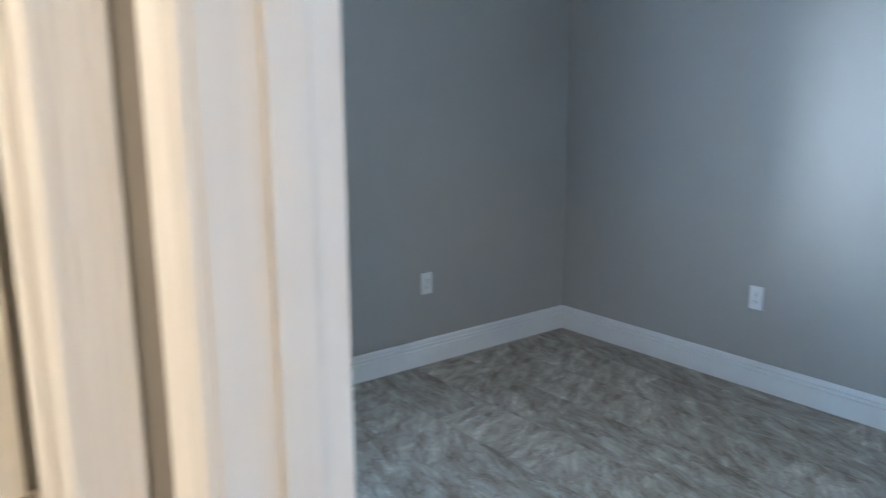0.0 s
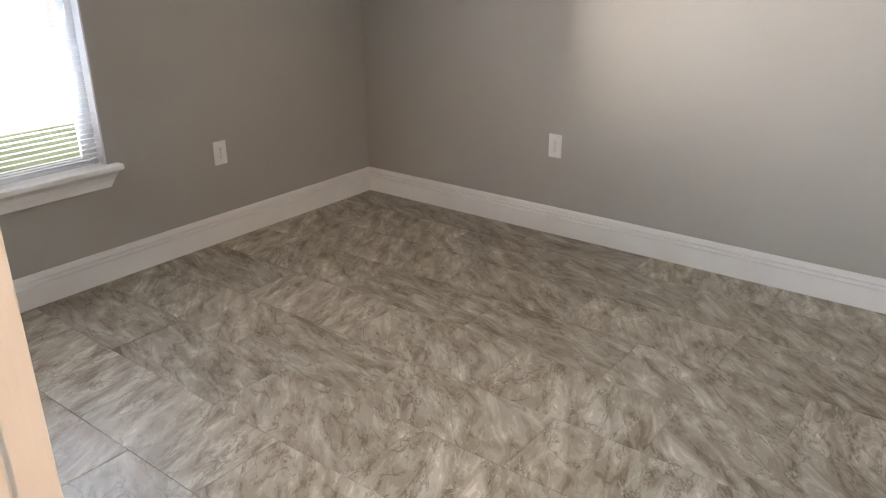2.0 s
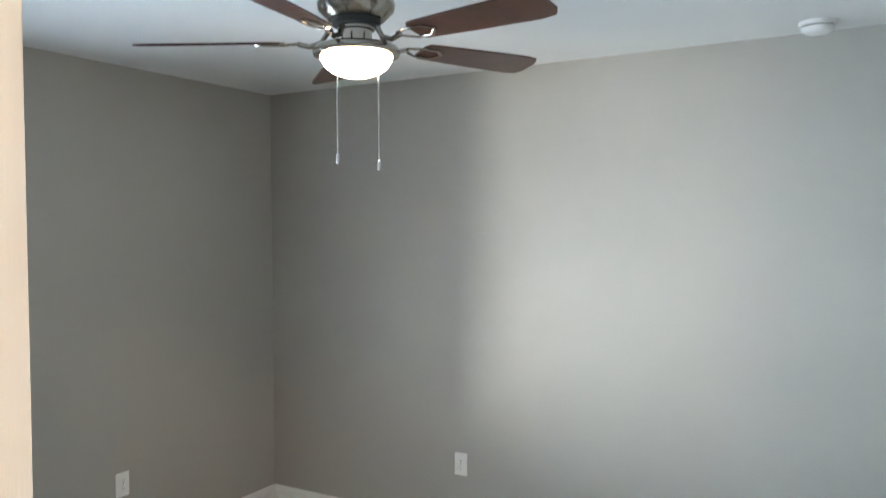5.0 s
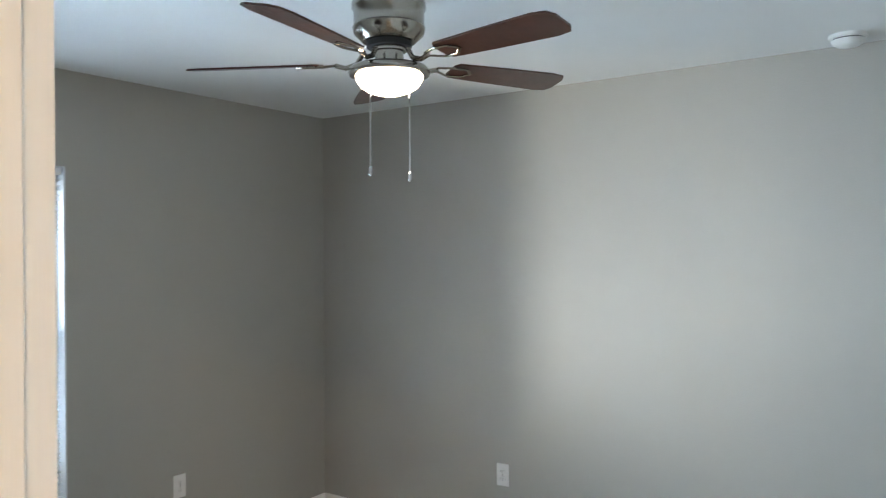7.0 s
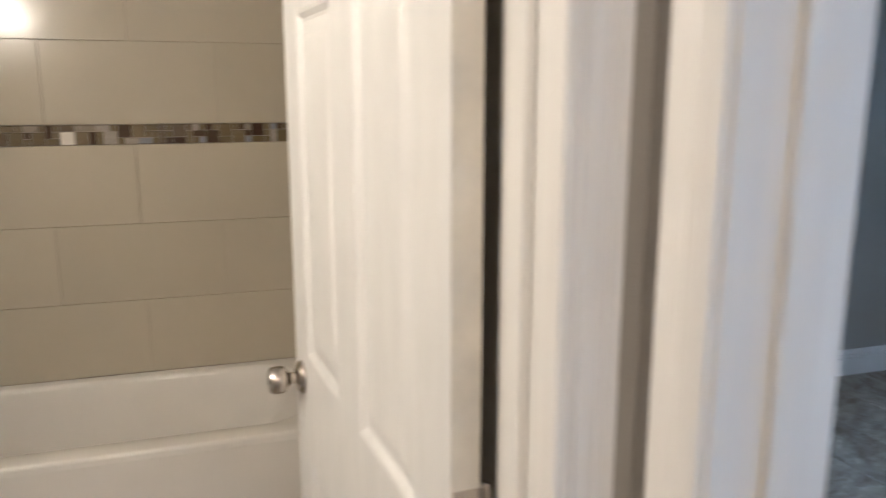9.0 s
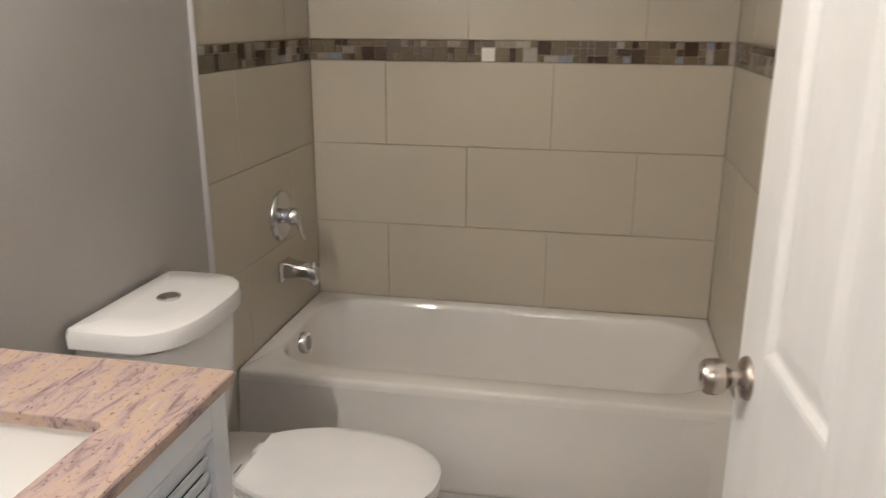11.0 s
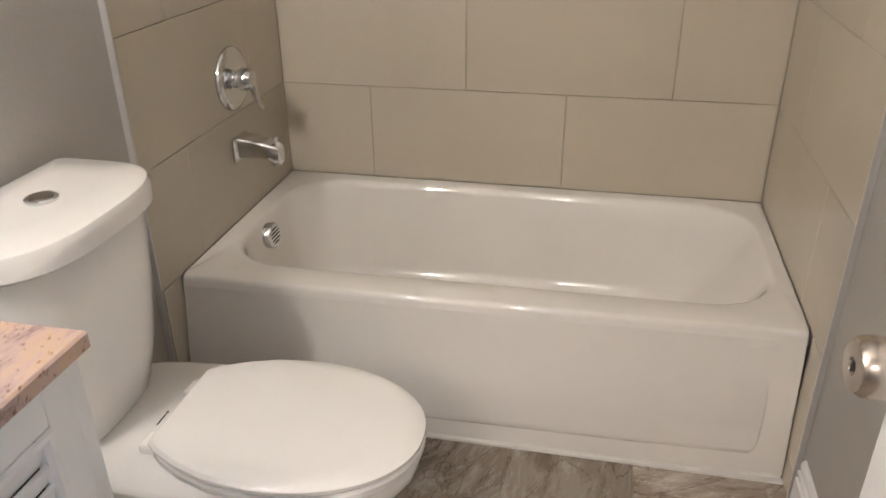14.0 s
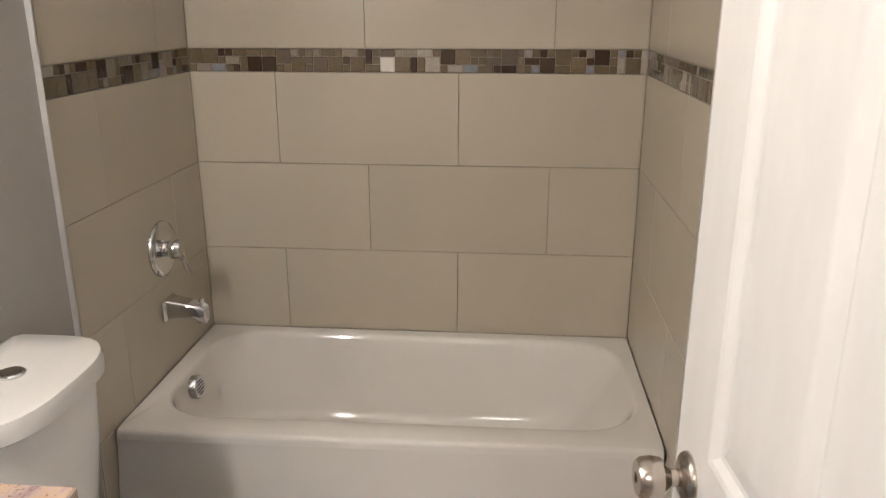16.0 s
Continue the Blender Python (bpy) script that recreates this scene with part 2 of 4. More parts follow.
def link(name, bm, mat, parent=None, label="", smooth=False, origin=None):
    me = bpy.data.meshes.new(name)
    o = Vector(origin or (0, 0, 0))
    if parent is not None:
        o = ORIGIN.get(parent.name, Vector((0, 0, 0)))
    bmesh.ops.recalc_face_normals(bm, faces=bm.faces[:])
    bmesh.ops.translate(bm, vec=-o, verts=bm.verts[:])
    if smooth:
        for f in bm.faces:
            f.smooth = True
        for e in bm.edges:
            if len(e.link_faces) == 2 and e.calc_face_angle(0) > radians(38):
                e.smooth = False
    bm.to_mesh(me)
    bm.free()
    me.materials.append(mat)
    ob = new(name, me)
    if parent is not None:
        ob.parent = parent
    else:
        ob.location = o
    ORIGIN[ob.name] = o
    if label:
        ob["label"] = label
    return ob


def part(name, bm, mat, parent, label="", smooth=False):
    return link(name, bm, mat, parent, label, smooth)


def thing(name, loc, label, category, group="", kind=""):
    ob = new(name)
    ob.location = loc
    ORIGIN[ob.name] = Vector(loc)
    return tagged(ob, label, category, group, kind)


def structure(name, bm, mat, label, category="", smooth=False):
    return tagged(link(name, bm, mat, None, label, smooth), label, category, kind="structure")


def box(bm, x0, x1, y0, y1, z0, z1, bevel=0.0, m=None, seg=2):
    r = bmesh.ops.create_cube(bm, size=1.0)
    vs = r["verts"]
    for v in vs:
        v.co = Vector((x0 + (v.co.x + 0.5) * (x1 - x0), y0 + (v.co.y + 0.5) * (y1 - y0), z0 + (v.co.z + 0.5) * (z1 - z0)))
    if bevel:
        es = list({e for v in vs for e in v.link_edges})
        rb = bmesh.ops.bevel(bm, geom=es, offset=bevel, segments=seg, affect="EDGES", profile=0.5)
        vs = list({v for f in rb["faces"] for v in f.verts} | {v for v in vs if v.is_valid})
    if m is not None:
        bmesh.ops.transform(bm, matrix=m, verts=vs)
    return bm


def boxes(*bs, bevel=0.0, m=None):
    bm = bmesh.new()
    for b in bs:
        box(bm, *b, bevel=bevel, m=m)
    return bm


def loft(rings, cap=(True, True), bm=None, m=None, closed=True):
    bm = bm or bmesh.new()
    rows = [[bm.verts.new(m @ Vector(p) if m is not None else Vector(p)) for p in r] for r in rings]
    n = len(rows[0])
    for a, b in zip(rows, rows[1:]):
        for i in range(n if closed else n - 1):
            bm.faces.new((a[i], a[(i + 1) % n], b[(i + 1) % n], b[i]))
    if cap[0]:
        bm.faces.new(rows[0][::-1])
    if cap[1]:
        bm.faces.new(rows[-1])
    return bm


def circle(r, z, n=24, cx=0.0, cy=0.0):
    return [(cx + r * math.cos(2 * math.pi * i / n), cy + r * math.sin(2 * math.pi * i / n), z) for i in range(n)]


def lathe(profile, m=None, n=28, bm=None):
    return loft([circle(max(r, 0.0004), z, n) for r, z in profile], m=m, bm=bm)


def rrect(x0, x1, y0, y1, r, z, n=6):
    pts = []
    for cx, cy, a in ((x1 - r, y1 - r, 0), (x0 + r, y1 - r, 90), (x0 + r, y0 + r, 180), (x1 - r, y0 + r, 270)):
        for i in range(n + 1):
            t = radians(a + 90 * i / n)
            pts.append((cx + r * math.cos(t), cy + r * math.sin(t), z))
    return pts


def tube(points, r, n=10, bm=None, flat=1.0):
    rings = []
    for i, p in enumerate(points):
        p = Vector(p)
        d = (Vector(points[min(i + 1, len(points) - 1)]) - Vector(points[max(i - 1, 0)])).normalized()
        u = d.cross(Vector((0, 0, 1)) if abs(d.z) < 0.9 else Vector((1, 0, 0))).normalized()
        v = d.cross(u)
        rr = r[i] if isinstance(r, (list, tuple)) else r
        rings.append([p + u * rr * math.cos(2 * math.pi * k / n) + v * rr * flat * math.sin(2 * math.pi * k / n) for k in range(n)])
    return loft(rings, bm=bm)


def profile_bar(pts, origin, across, out, along, length, bm=None):
    """A moulding: profile points (across, out) swept along a straight line."""
    o, a, b, c = Vector(origin), Vector(across), Vector(out), Vector(along)
    rings = [[o + a * p + b * q + c * s for p, q in pts] for s in (0, length)]
    return loft(rings, bm=bm)


CASING = [(0, 0), (0, 0.008), (0.004, 0.011), (0.009, 0.010), (0.012, 0.0125), (0.017, 0.0115), (0.020, 0.014), (0.032, 0.0155),
          (0.036, 0.0145), (0.040, 0.0165), (0.045, 0.0155), (0.049, 0.018), (0.055, 0.018), (0.057, 0.015), (0.057, 0)]
BASE = [(0, 0), (0, 0.015), (0.092, 0.015), (0.0935, 0.006), (0.100, 0.006), (0.102, 0.0135), (0.112, 0.0135), (0.1135, 0.005), (0.120, 0.005), (0.122, 0.0105), (0.133, 0.009), (0.141, 0.004), (0.141, 0)]

# ---- large structure ----
H = 2.44
XE, YN, YS, XW = 4.722, -0.05, -3.62, 1.61
WX0, WX1, WZ0, WZ1 = 2.19, 3.09, 0.505, 2.01
structure("wall_north", boxes((XW, WX0, YN, 0.06, 0, H), (WX1, XE + 0.12, YN, 0.06, 0, H), (WX0, WX1, YN, 0.06, 0, WZ0), (WX0, WX1, YN, 0.06, WZ1, H)), WALL, "greige painted bedroom wall around a window", "wall")
structure("wall_east", boxes((XE, XE + 0.12, YS - 0.12, YN, 0, H)), WALL, "plain greige painted bedroom wall with an outlet", "wall")
structure("wall_south", boxes((XW, XE, YS - 0.12, YS, 0, H)), WALL, "plain greige painted bedroom wall", "wall")
structure("wall_bathroom_north", boxes((-0.13, 1.61, 0.012, 0.14, 0, H)), GROUT, "wall behind the bathtub covered with beige tiles", "wall")
structure("wall_bathroom_west", boxes((-0.13, -0.012, -2.597, 0.012, 0, H)), WALL, "greige painted bathroom wall behind the toilet", "wall")
structure("wall_between_rooms", boxes((1.509, XW, -2.597, 0.012, 0, H)), WALL, "greige painted wall between bathroom and bedroom", "wall")
BJ0, BJ1, DH = 0.585, 1.411, 2.05
structure("wall_hall_north", boxes((-1.6, BJ0 - 0.019, -2.597, -2.47, 0, H), (BJ1 + 0.019, 1.509, -2.597, -2.47, 0, H), (BJ0 - 0.019, BJ1 + 0.019, -2.597, -2.47, DH + 0.019, H)), WALL, "greige painted hall wall with the bathroom doorway", "wall")
RJ1, RJ0 = -2.706, -3.468
structure("wall_hall_east", boxes((1.495, XW, RJ1 + 0.019, -2.597, 0, H), (1.495, XW, -4.8, RJ0 - 0.019, 0, H), (1.495, XW, RJ0 - 0.019, RJ1 + 0.019, DH + 0.019, H)), WALL, "greige painted hall wall with the bedroom doorway", "wall")
structure("wall_hall_west", boxes((-1.72, -1.6, -4.8, -2.47, 0, H)), WALL, "plain greige painted hall wall", "wall")
structure("wall_hall_south", boxes((-1.72, XW, -4.92, -4.8, 0, H)), WALL, "plain greige painted hall wall", "wall")
structure("ceiling_bedroom", boxes((XW - 0.05, XE + 0.12, YS - 0.12, 0.06, H, H + 0.12)), CEIL, "white textured bedroom ceiling", "ceiling")
structure("ceiling_bathroom", boxes((-0.13, 1.56, -2.53, 0.14, H, H + 0.12)), CEIL, "white bathroom ceiling", "ceiling")
structure("ceiling_hall", boxes((-1.72, 1.56, -4.92, -2.53, H, H + 0.12)), CEIL, "white hall ceiling", "ceiling")
floor_ob = structure("floor", boxes((-0.13, 1.56, -2.53, 0.14, -0.32, -0.0035), (-1.72, 1.56, -4.92, -2.53, -0.32, -0.0035), (1.56, XE + 0.12, YS - 0.12, 0.06, -0.32, -0.0035)), GROUT, "stone-look tile floor running through all rooms", "floor")
structure("ground", boxes((-200, 200, -200, 4.6, -0.6, -0.30)), GRASS, "sunlit green lawn outside the window", "lawn")
structure("road", boxes((-200, 200, 4.6, 300, -0.6, -0.29)), CONC, "pale sunlit concrete drive beyond the lawn", "drive")

# door frames: jambs, stops, casings
f1 = thing("door_frame_1", (1.0, -2.597, 0), "white painted bathroom door frame with fluted casing", "door frame", kind="structure")
part("jamb", boxes((BJ1, BJ1 + 0.019, -2.5972, -2.468, 0, DH + 0.019), bevel=0.0015), JAMB, f1)
part("jamb", boxes((BJ0 - 0.019, BJ0, -2.5972, -2.468, 0, DH + 0.019), bevel=0.0015), JAMB, f1)
part("head_jamb", boxes((BJ0, BJ1, -2.5972, -2.468, DH, DH + 0.019)), JAMB, f1)
part("stop", boxes((BJ1 - 0.011, BJ1, -2.548, -2.510, 0, DH), bevel=0.002), JAMB, f1)
part("stop", boxes((BJ0, BJ0 + 0.011, -2.548, -2.510, 0, DH), bevel=0.002), JAMB, f1)
part("casing", profile_bar(CASING, (BJ1 - 0.001, -2.597, 0), (1, 0, 0), (0, -1, 0), (0, 0, 1), DH + 0.06), JAMB, f1)
part("casing", profile_bar(CASING, (BJ0 - 0.006, -2.597, 0), (-1, 0, 0), (0, -1, 0), (0, 0, 1), DH + 0.06), JAMB, f1)
part("head_casing", profile_bar(CASING, (BJ0 - 0.006, -2.597, DH + 0.006), (0, 0, 1), (0, -1, 0), (1, 0, 0), BJ1 - BJ0 + 0.012), JAMB, f1)

f2 = thing("door_frame_2", (1.495, -3.08, 0), "white painted bedroom door frame with fluted casing", "door frame", kind="structure")
part("jamb", boxes((1.4948, 1.6135, RJ1, RJ1 + 0.019, 0, DH + 0.019), bevel=0.0015), JAMB, f2)
part("jamb", boxes((1.4948, 1.6135, RJ0 - 0.019, RJ0, 0, DH + 0.019), bevel=0.0015), JAMB, f2)
part("head_jamb", boxes((1.4948, 1.6135, RJ0, RJ1, DH, DH + 0.019)), JAMB, f2)
part("stop", boxes((1.543, 1.580, RJ1 - 0.011, RJ1, 0, DH), bevel=0.002), JAMB, f2)
part("stop", boxes((1.543, 1.580, RJ0, RJ0 + 0.011, 0, DH), bevel=0.002), JAMB, f2)
part("casing", profile_bar(CASING, (1.495, RJ1 + 0.004, 0), (0, 1, 0), (-1, 0, 0), (0, 0, 1), DH + 0.06), JAMB, f2)
part("casing", profile_bar(CASING, (1.495, RJ0 - 0.004, 0), (0, -1, 0), (-1, 0, 0), (0, 0, 1), DH + 0.06), JAMB, f2)
part("head_casing", profile_bar(CASING, (1.495, RJ0 - 0.004, DH + 0.006), (0, 0, 1), (-1, 0, 0), (0, 1, 0), RJ1 - RJ0 + 0.008), JAMB, f2)

# baseboards
def baseboard(name, start, along, out, length, label):
    return structure(name, profile_bar(BASE, start, (0, 0, 1), out, along, length), TRIM, label, "baseboard")


baseboard("baseboard_north", (XW, YN, 0), (1, 0, 0), (0, -1, 0), XE - XW, "white moulded baseboard under the bedroom window")
baseboard("baseboard_east", (XE, YS, 0), (0, 1, 0), (-1, 0, 0), YN - YS - 0.001, "white moulded baseboard along the bedroom wall")
baseboard("baseboard_south", (XW, YS, 0), (1, 0, 0), (0, 1, 0), XE - XW - 0.015, "white moulded baseboard along the bedroom wall")
baseboard("baseboard_west", (XW, RJ1 + 0.08, 0), (0, 1, 0), (1, 0, 0), YN - RJ1 - 0.1, "white moulded baseboard along the bedroom wall")
baseboard("baseboard_bathroom", (1.509, -2.46, 0), (0, 1, 0), (-1, 0, 0), 1.60, "white moulded baseboard beside the bathtub")

# ---- bedroom window ----
win = thing("window_1", (2.64, -0.02, WZ0), "white vinyl single-hung window with raised reveal and blind", "window", kind="structure")
part("reveal", boxes((WX1 - 0.006, WX1 + 0.002, YN - 0.002, 0.0, WZ0, WZ1), (WX0 - 0.002, WX0 + 0.006, YN - 0.002, 0.0, WZ0, WZ1), (WX0 + 0.006, WX1 - 0.006, YN - 0.002, 0.0, WZ1 - 0.006, WZ1)), VINYL, win)
FX0, FX1, FZ0, FZ1 = WX0 + 0.006, WX1 - 0.006, WZ0 + 0.014, WZ1 - 0.006
part("frame", boxes((FX1 - 0.03, FX1, 0.0, 0.058, FZ0, FZ1), (FX0, FX0 + 0.03, 0.0, 0.058, FZ0, FZ1), (FX0 + 0.03, FX1 - 0.03, 0.0, 0.058, FZ1 - 0.03, FZ1), (FX0 + 0.03, FX1 - 0.03, 0.0, 0.058, FZ0, FZ0 + 0.012), bevel=0.002), VINYL, win)


def sash(x0, x1, y0, y1, z0, z1, w, rail):
    s = part("sash", boxes((x0, x0 + w, y0, y1, z0, z1), (x1 - w, x1, y0, y1, z0, z1), (x0 + w, x1 - w, y0, y1, z0, z0 + rail), (x0 + w, x1 - w, y0, y1, z1 - w * 1.3, z1), bevel=0.003), VINYL, win)
    g = part("pane", boxes((x0 + w, x1 - w, (y0 + y1) / 2 - 0.002, (y0 + y1) / 2 + 0.002, z0 + rail, z1 - w * 1.3)), GLASS, s, "clear glass pane")
    g.visible_shadow = False
    return s


low = sash(FX0 + 0.03, FX1 - 0.03, 0.002, 0.024, FZ0 + 0.012, 1.262, 0.034, 0.022)
part("latch", boxes((2.60, 2.66, -0.012, 0.002, 1.258, 1.274), bevel=0.003), NICKEL, low, "small metal sash latch")
sash(FX0 + 0.03, FX1 - 0.03, 0.040, 0.058, 1.222, FZ1 - 0.03, 0.052, 0.04)
part("sill", boxes((WX0 - 0.05, WX1 + 0.052, YN - 0.055, YN - 0.0025, WZ0 - 0.012, WZ0 + 0.014), (WX0 + 0.001, WX1 - 0.001, YN - 0.0025, 0.0, WZ0 - 0.0, WZ0 + 0.014), bevel=0.005), TRIM, win)
bm = bmesh.new()
APR = [(0, 0), (0.002, 0.012), (0.02, 0.016), (0.035, 0.026), (0.047, 0.042), (0.047, 0)]
loft([[(x + s * (0.05 - 0.9 * a), YN - b, WZ0 - 0.088 + 1.6 * a) for a, b in APR] for x, s in ((WX0 - 0.05, 1), (WX1 + 0.05, -1))], bm=bm)
part("apron", bm, TRIM, win)
blind = thing("window_blind", (2.64, -0.024, WZ1), "white horizontal mini blind with open slats", "blind")
slat_bm = boxes((FX0 + 0.005, FX1 - 0.005, -0.0115, 0.0115, -0.0005, 0.0005))
first = part("slat", slat_bm, SLAT, blind)
me = first.data
z, i = FZ0 + 0.03, 0
for v in me.vertices:
    v.co += ORIGIN[blind.name]
while z < FZ1 - 0.05:
    s = first if i == 0 else new("slat", me)
    s.parent = blind
    s.matrix_basis = Matrix.Translation(Vector((0, 0, z - WZ1))) @ Euler((radians(-3), 0, 0)).to_matrix().to_4x4() @ Matrix.Translation(Vector((-2.64, 0, 0)))
    z += 0.0215
    i += 1
part("headrail", boxes((FX0 + 0.003, FX1 - 0.003, -0.038, -0.010, FZ1 - 0.030, FZ1 - 0.001)), SLAT, blind)

# ---- bedroom outlets, detector, fan ----
def outlet(m, label):
    t = thing("outlet", m.translation, label, "outlet", "bedroom outlets")
    t.matrix_basis = m
    ORIGIN[t.name] = Vector((0, 0, 0))
    part("cover_plate", loft([rrect(-0.036, 0.036, -0.058, 0.058, 0.004, 0.0), rrect(-0.036, 0.036, -0.058, 0.058, 0.004, 0.003), rrect(-0.033, 0.033, -0.055, 0.055, 0.004, 0.0055)]), PLASTIC, t)
    for dy in (-0.0195, 0.0195):
        r = part("receptacle", loft([rrect(-0.017, 0.017, dy - 0.0145, dy + 0.0145, 0.012, 0.005), rrect(-0.0165, 0.0165, dy - 0.014, dy + 0.014, 0.0115, 0.0075)]), PLASTIC, t)
        part("slots", boxes((-0.0075, -0.0055, dy - 0.002, dy + 0.006, 0.007, 0.0079), (0.0055, 0.0075, dy - 0.002, dy + 0.005, 0.007, 0.0079), (-0.002, 0.002, dy - 0.010, dy - 0.006, 0.007, 0.0079)), SLOT, r, "dark contact slots")
    part("screw", lathe([(0.003, 0.005), (0.003, 0.0062), (0.002, 0.0066)], n=10), NICKEL, t)
    return t


outlet(Matrix(((0, 0, -1, XE), (-1, 0, 0, -1.320), (0, 1, 0, 0.456), (0, 0, 0, 1))), "white duplex outlet on the plain bedroom wall")
outlet(Matrix(((1, 0, 0, 3.674), (0, 0, -1, YN), (0, 1, 0, 0.447), (0, 0, 0, 1))), "white duplex outlet on the wall beside the window")

sd = thing("smoke_detector", (4.555, -2.96, H), "white round smoke detector on the ceiling", "smoke detector")
C0 = Matrix.Translation((4.555, -2.96, H))
part("base", lathe([(0.068, 0), (0.068, -0.012), (0.060, -0.016)], C0), PLASTIC, sd, smooth=True)
part("vent_ring", lathe([(0.056, -0.016), (0.056, -0.020)], C0), SLOT, sd, "dark vent gap")
part("cover", lathe([(0.060, -0.020), (0.056, -0.032), (0.040, -0.043), (0.020, -0.047), (0, -0.048)], C0), PLASTIC, sd, smooth=True)

FC = Vector((3.16, -1.84, 0))
fan = thing("ceiling_fan", (FC.x, FC.y, H), "brushed nickel ceiling fan with cherry blades and lit bowl light", "ceiling fan")
F0 = Matrix.Translation(FC)
part("motor_housing", lathe([(0.095, H), (0.105, H - 0.01), (0.118, H - 0.03), (0.118, H - 0.045), (0.112, H - 0.055), (0.112, H - 0.10), (0.116, H - 0.105), (0.112, H - 0.125), (0.085, H - 0.15)], F0, 40), FANMETAL, fan, smooth=True)
bm = bmesh.new()
for k in range(26):
    box(bm, 0.070, 0.104, -0.004, 0.004, -0.011, 0.011, m=F0 @ Matrix.Translation((0, 0, H - 0.142)) @ Matrix.Rotation(2 * math.pi * k / 26, 4, "Z") @ Matrix.Rotation(radians(-35), 4, "Y"))
part("vent_fins", bm, CHROME, fan, "polished vent fins")
part("vent_core", lathe([(0.072, H - 0.125), (0.072, H - 0.168)], F0), SLOT, fan, "dark vent core")
part("switch_housing", lathe([(0.055, H - 0.165), (0.055, H - 0.18), (0.046, H - 0.182), (0.046, H - 0.215), (0.060, H - 0.221), (0.095, H - 0.228)], F0, 32), FANMETAL, fan, smooth=True)
part("light_rim", lathe([(0.09, H - 0.223), (0.120, H - 0.230), (0.128, H - 0.238), (0.130, H - 0.247), (0.127, H - 0.256), (0.112, H - 0.259)], F0, 40), FANMETAL, fan, smooth=True)
part("glass_bowl", lathe([(0.110, H - 0.250), (0.105, H - 0.270), (0.092, H - 0.290), (0.070, H - 0.305), (0.040, H - 0.315), (0, H - 0.318)], F0, 40), FANBULB, fan, "lit white glass bowl", smooth=True)
ZB = 2.225
for k in range(5):
    M = F0 @ Matrix.Translation((0, 0, ZB)) @ Matrix.Rotation(radians(46 + 72 * k), 4, "Z")
    tilt = M @ Matrix.Rotation(radians(-12), 4, "X")
    out = [(0.235, -0.050), (0.40, -0.060), (0.60, -0.068), (0.645, -0.060), (0.660, -0.035), (0.660, 0.035), (0.645, 0.060), (0.60, 0.068), (0.40, 0.060), (0.235, 0.050), (0.222, 0.03), (0.222, -0.03)]
    b = part("blade", loft([[(x, y, zz) for x, y in out] for zz in (-0.003, 0.003)], m=tilt), WOOD, fan, "dark cherry blade")
    br = bmesh.new()
    for s in (-1, 1):
        tube([tilt @ Vector(p) for p in ((0.30, 0, -0.006), (0.27, s * 0.028, -0.006), (0.22, s * 0.030, -0.006), (0.17, s * 0.010, -0.002))], 0.006, 8, br, 0.6)
    tube([M @ Vector(p) for p in ((0.175, 0, -0.003), (0.14, 0, -0.012), (0.105, 0, 0.0), (0.085, 0, 0.03))], 0.008, 8, br)
    part("blade_bracket", br, FANMETAL, b, "nickel scroll bracket", smooth=True)
for cx, cy, zb in ((-0.099, -0.004, 1.885), (0.021, -0.064, 1.872)):
    p = FC + Vector((cx, cy, 0))
    ch = part("pull_chain", tube([p + Vector((0, 0, zz)) for zz in (2.19, 2.0, zb)], 0.0022, 6), CHROME, fan, "thin pull chain")
    part("chain_fob", lathe([(0.003, zb + 0.004), (0.006, zb), (0.006, zb - 0.02), (0.003, zb - 0.026)], Matrix.Translation(p), 12), CHROME, ch)

# ---- hall ceiling light ----
hl = thing("hall_ceiling_light", (0.6, -4.1, H), "lit round flush ceiling light in the hall", "ceiling light")
L0 = Matrix.Translation((0.6, -4.1, 0))
part("base", lathe([(0.16, H), (0.16, H - 0.02), (0.15, H - 0.025)], L0), NICKEL, hl, smooth=True)
part("glass", lathe([(0.145, H - 0.024), (0.14, H - 0.05), (0.11, H - 0.08), (0.06, H - 0.097), (0, H - 0.10)], L0), HALLBULB, hl, "lit frosted glass dome", smooth=True)

# ---- bathroom door ----
HX, HY = 1.361, -2.462
du = Vector((-0.080, 0.9968, 0))
DM = Matrix(((du.x, du.y, 0, HX), (du.y, -du.x, 0, HY), (0, 0, 1, 0), (0, 0, 0, 1)))
# local: x from the hinge to the free edge, y into the thickness, z up
door = thing("door_1", (HX, HY, 0.01), "open white six-panel bathroom door with nickel knob", "door", kind="structure")
DW = 0.826
US, ZS = [(0.115, 0.355), (0.472, 0.716)], [(0.24, 0.78), (0.995, 1.635), (1.735, 1.915)]
bm = bmesh.new()
cuts_u, cuts_z = [0, 0.115, 0.355, 0.472, 0.716, DW], [0.01, 0.24, 0.78, 0.995, 1.635, 1.735, 1.915, 2.035]
for a in range(5):
    for b in range(7):
        if a in (1, 3) and b in (1, 3, 5):
            continue
        box(bm, cuts_u[a], cuts_u[a + 1], 0, 0.035, cuts_z[b], cuts_z[b + 1], m=DM)
bmesh.ops.remove_doubles(bm, verts=bm.verts[:], dist=0.0002)
groups = {}
for f in bm.faces:
    c = f.calc_center_median()
    groups.setdefault((round(c.x, 3), round(c.y, 3), round(c.z, 3)), []).append(f)
bmesh.ops.delete(bm, geom=[f for g in groups.values() if len(g) > 1 for f in g], context="FACES")
part("slab", bm, DOORP, door)
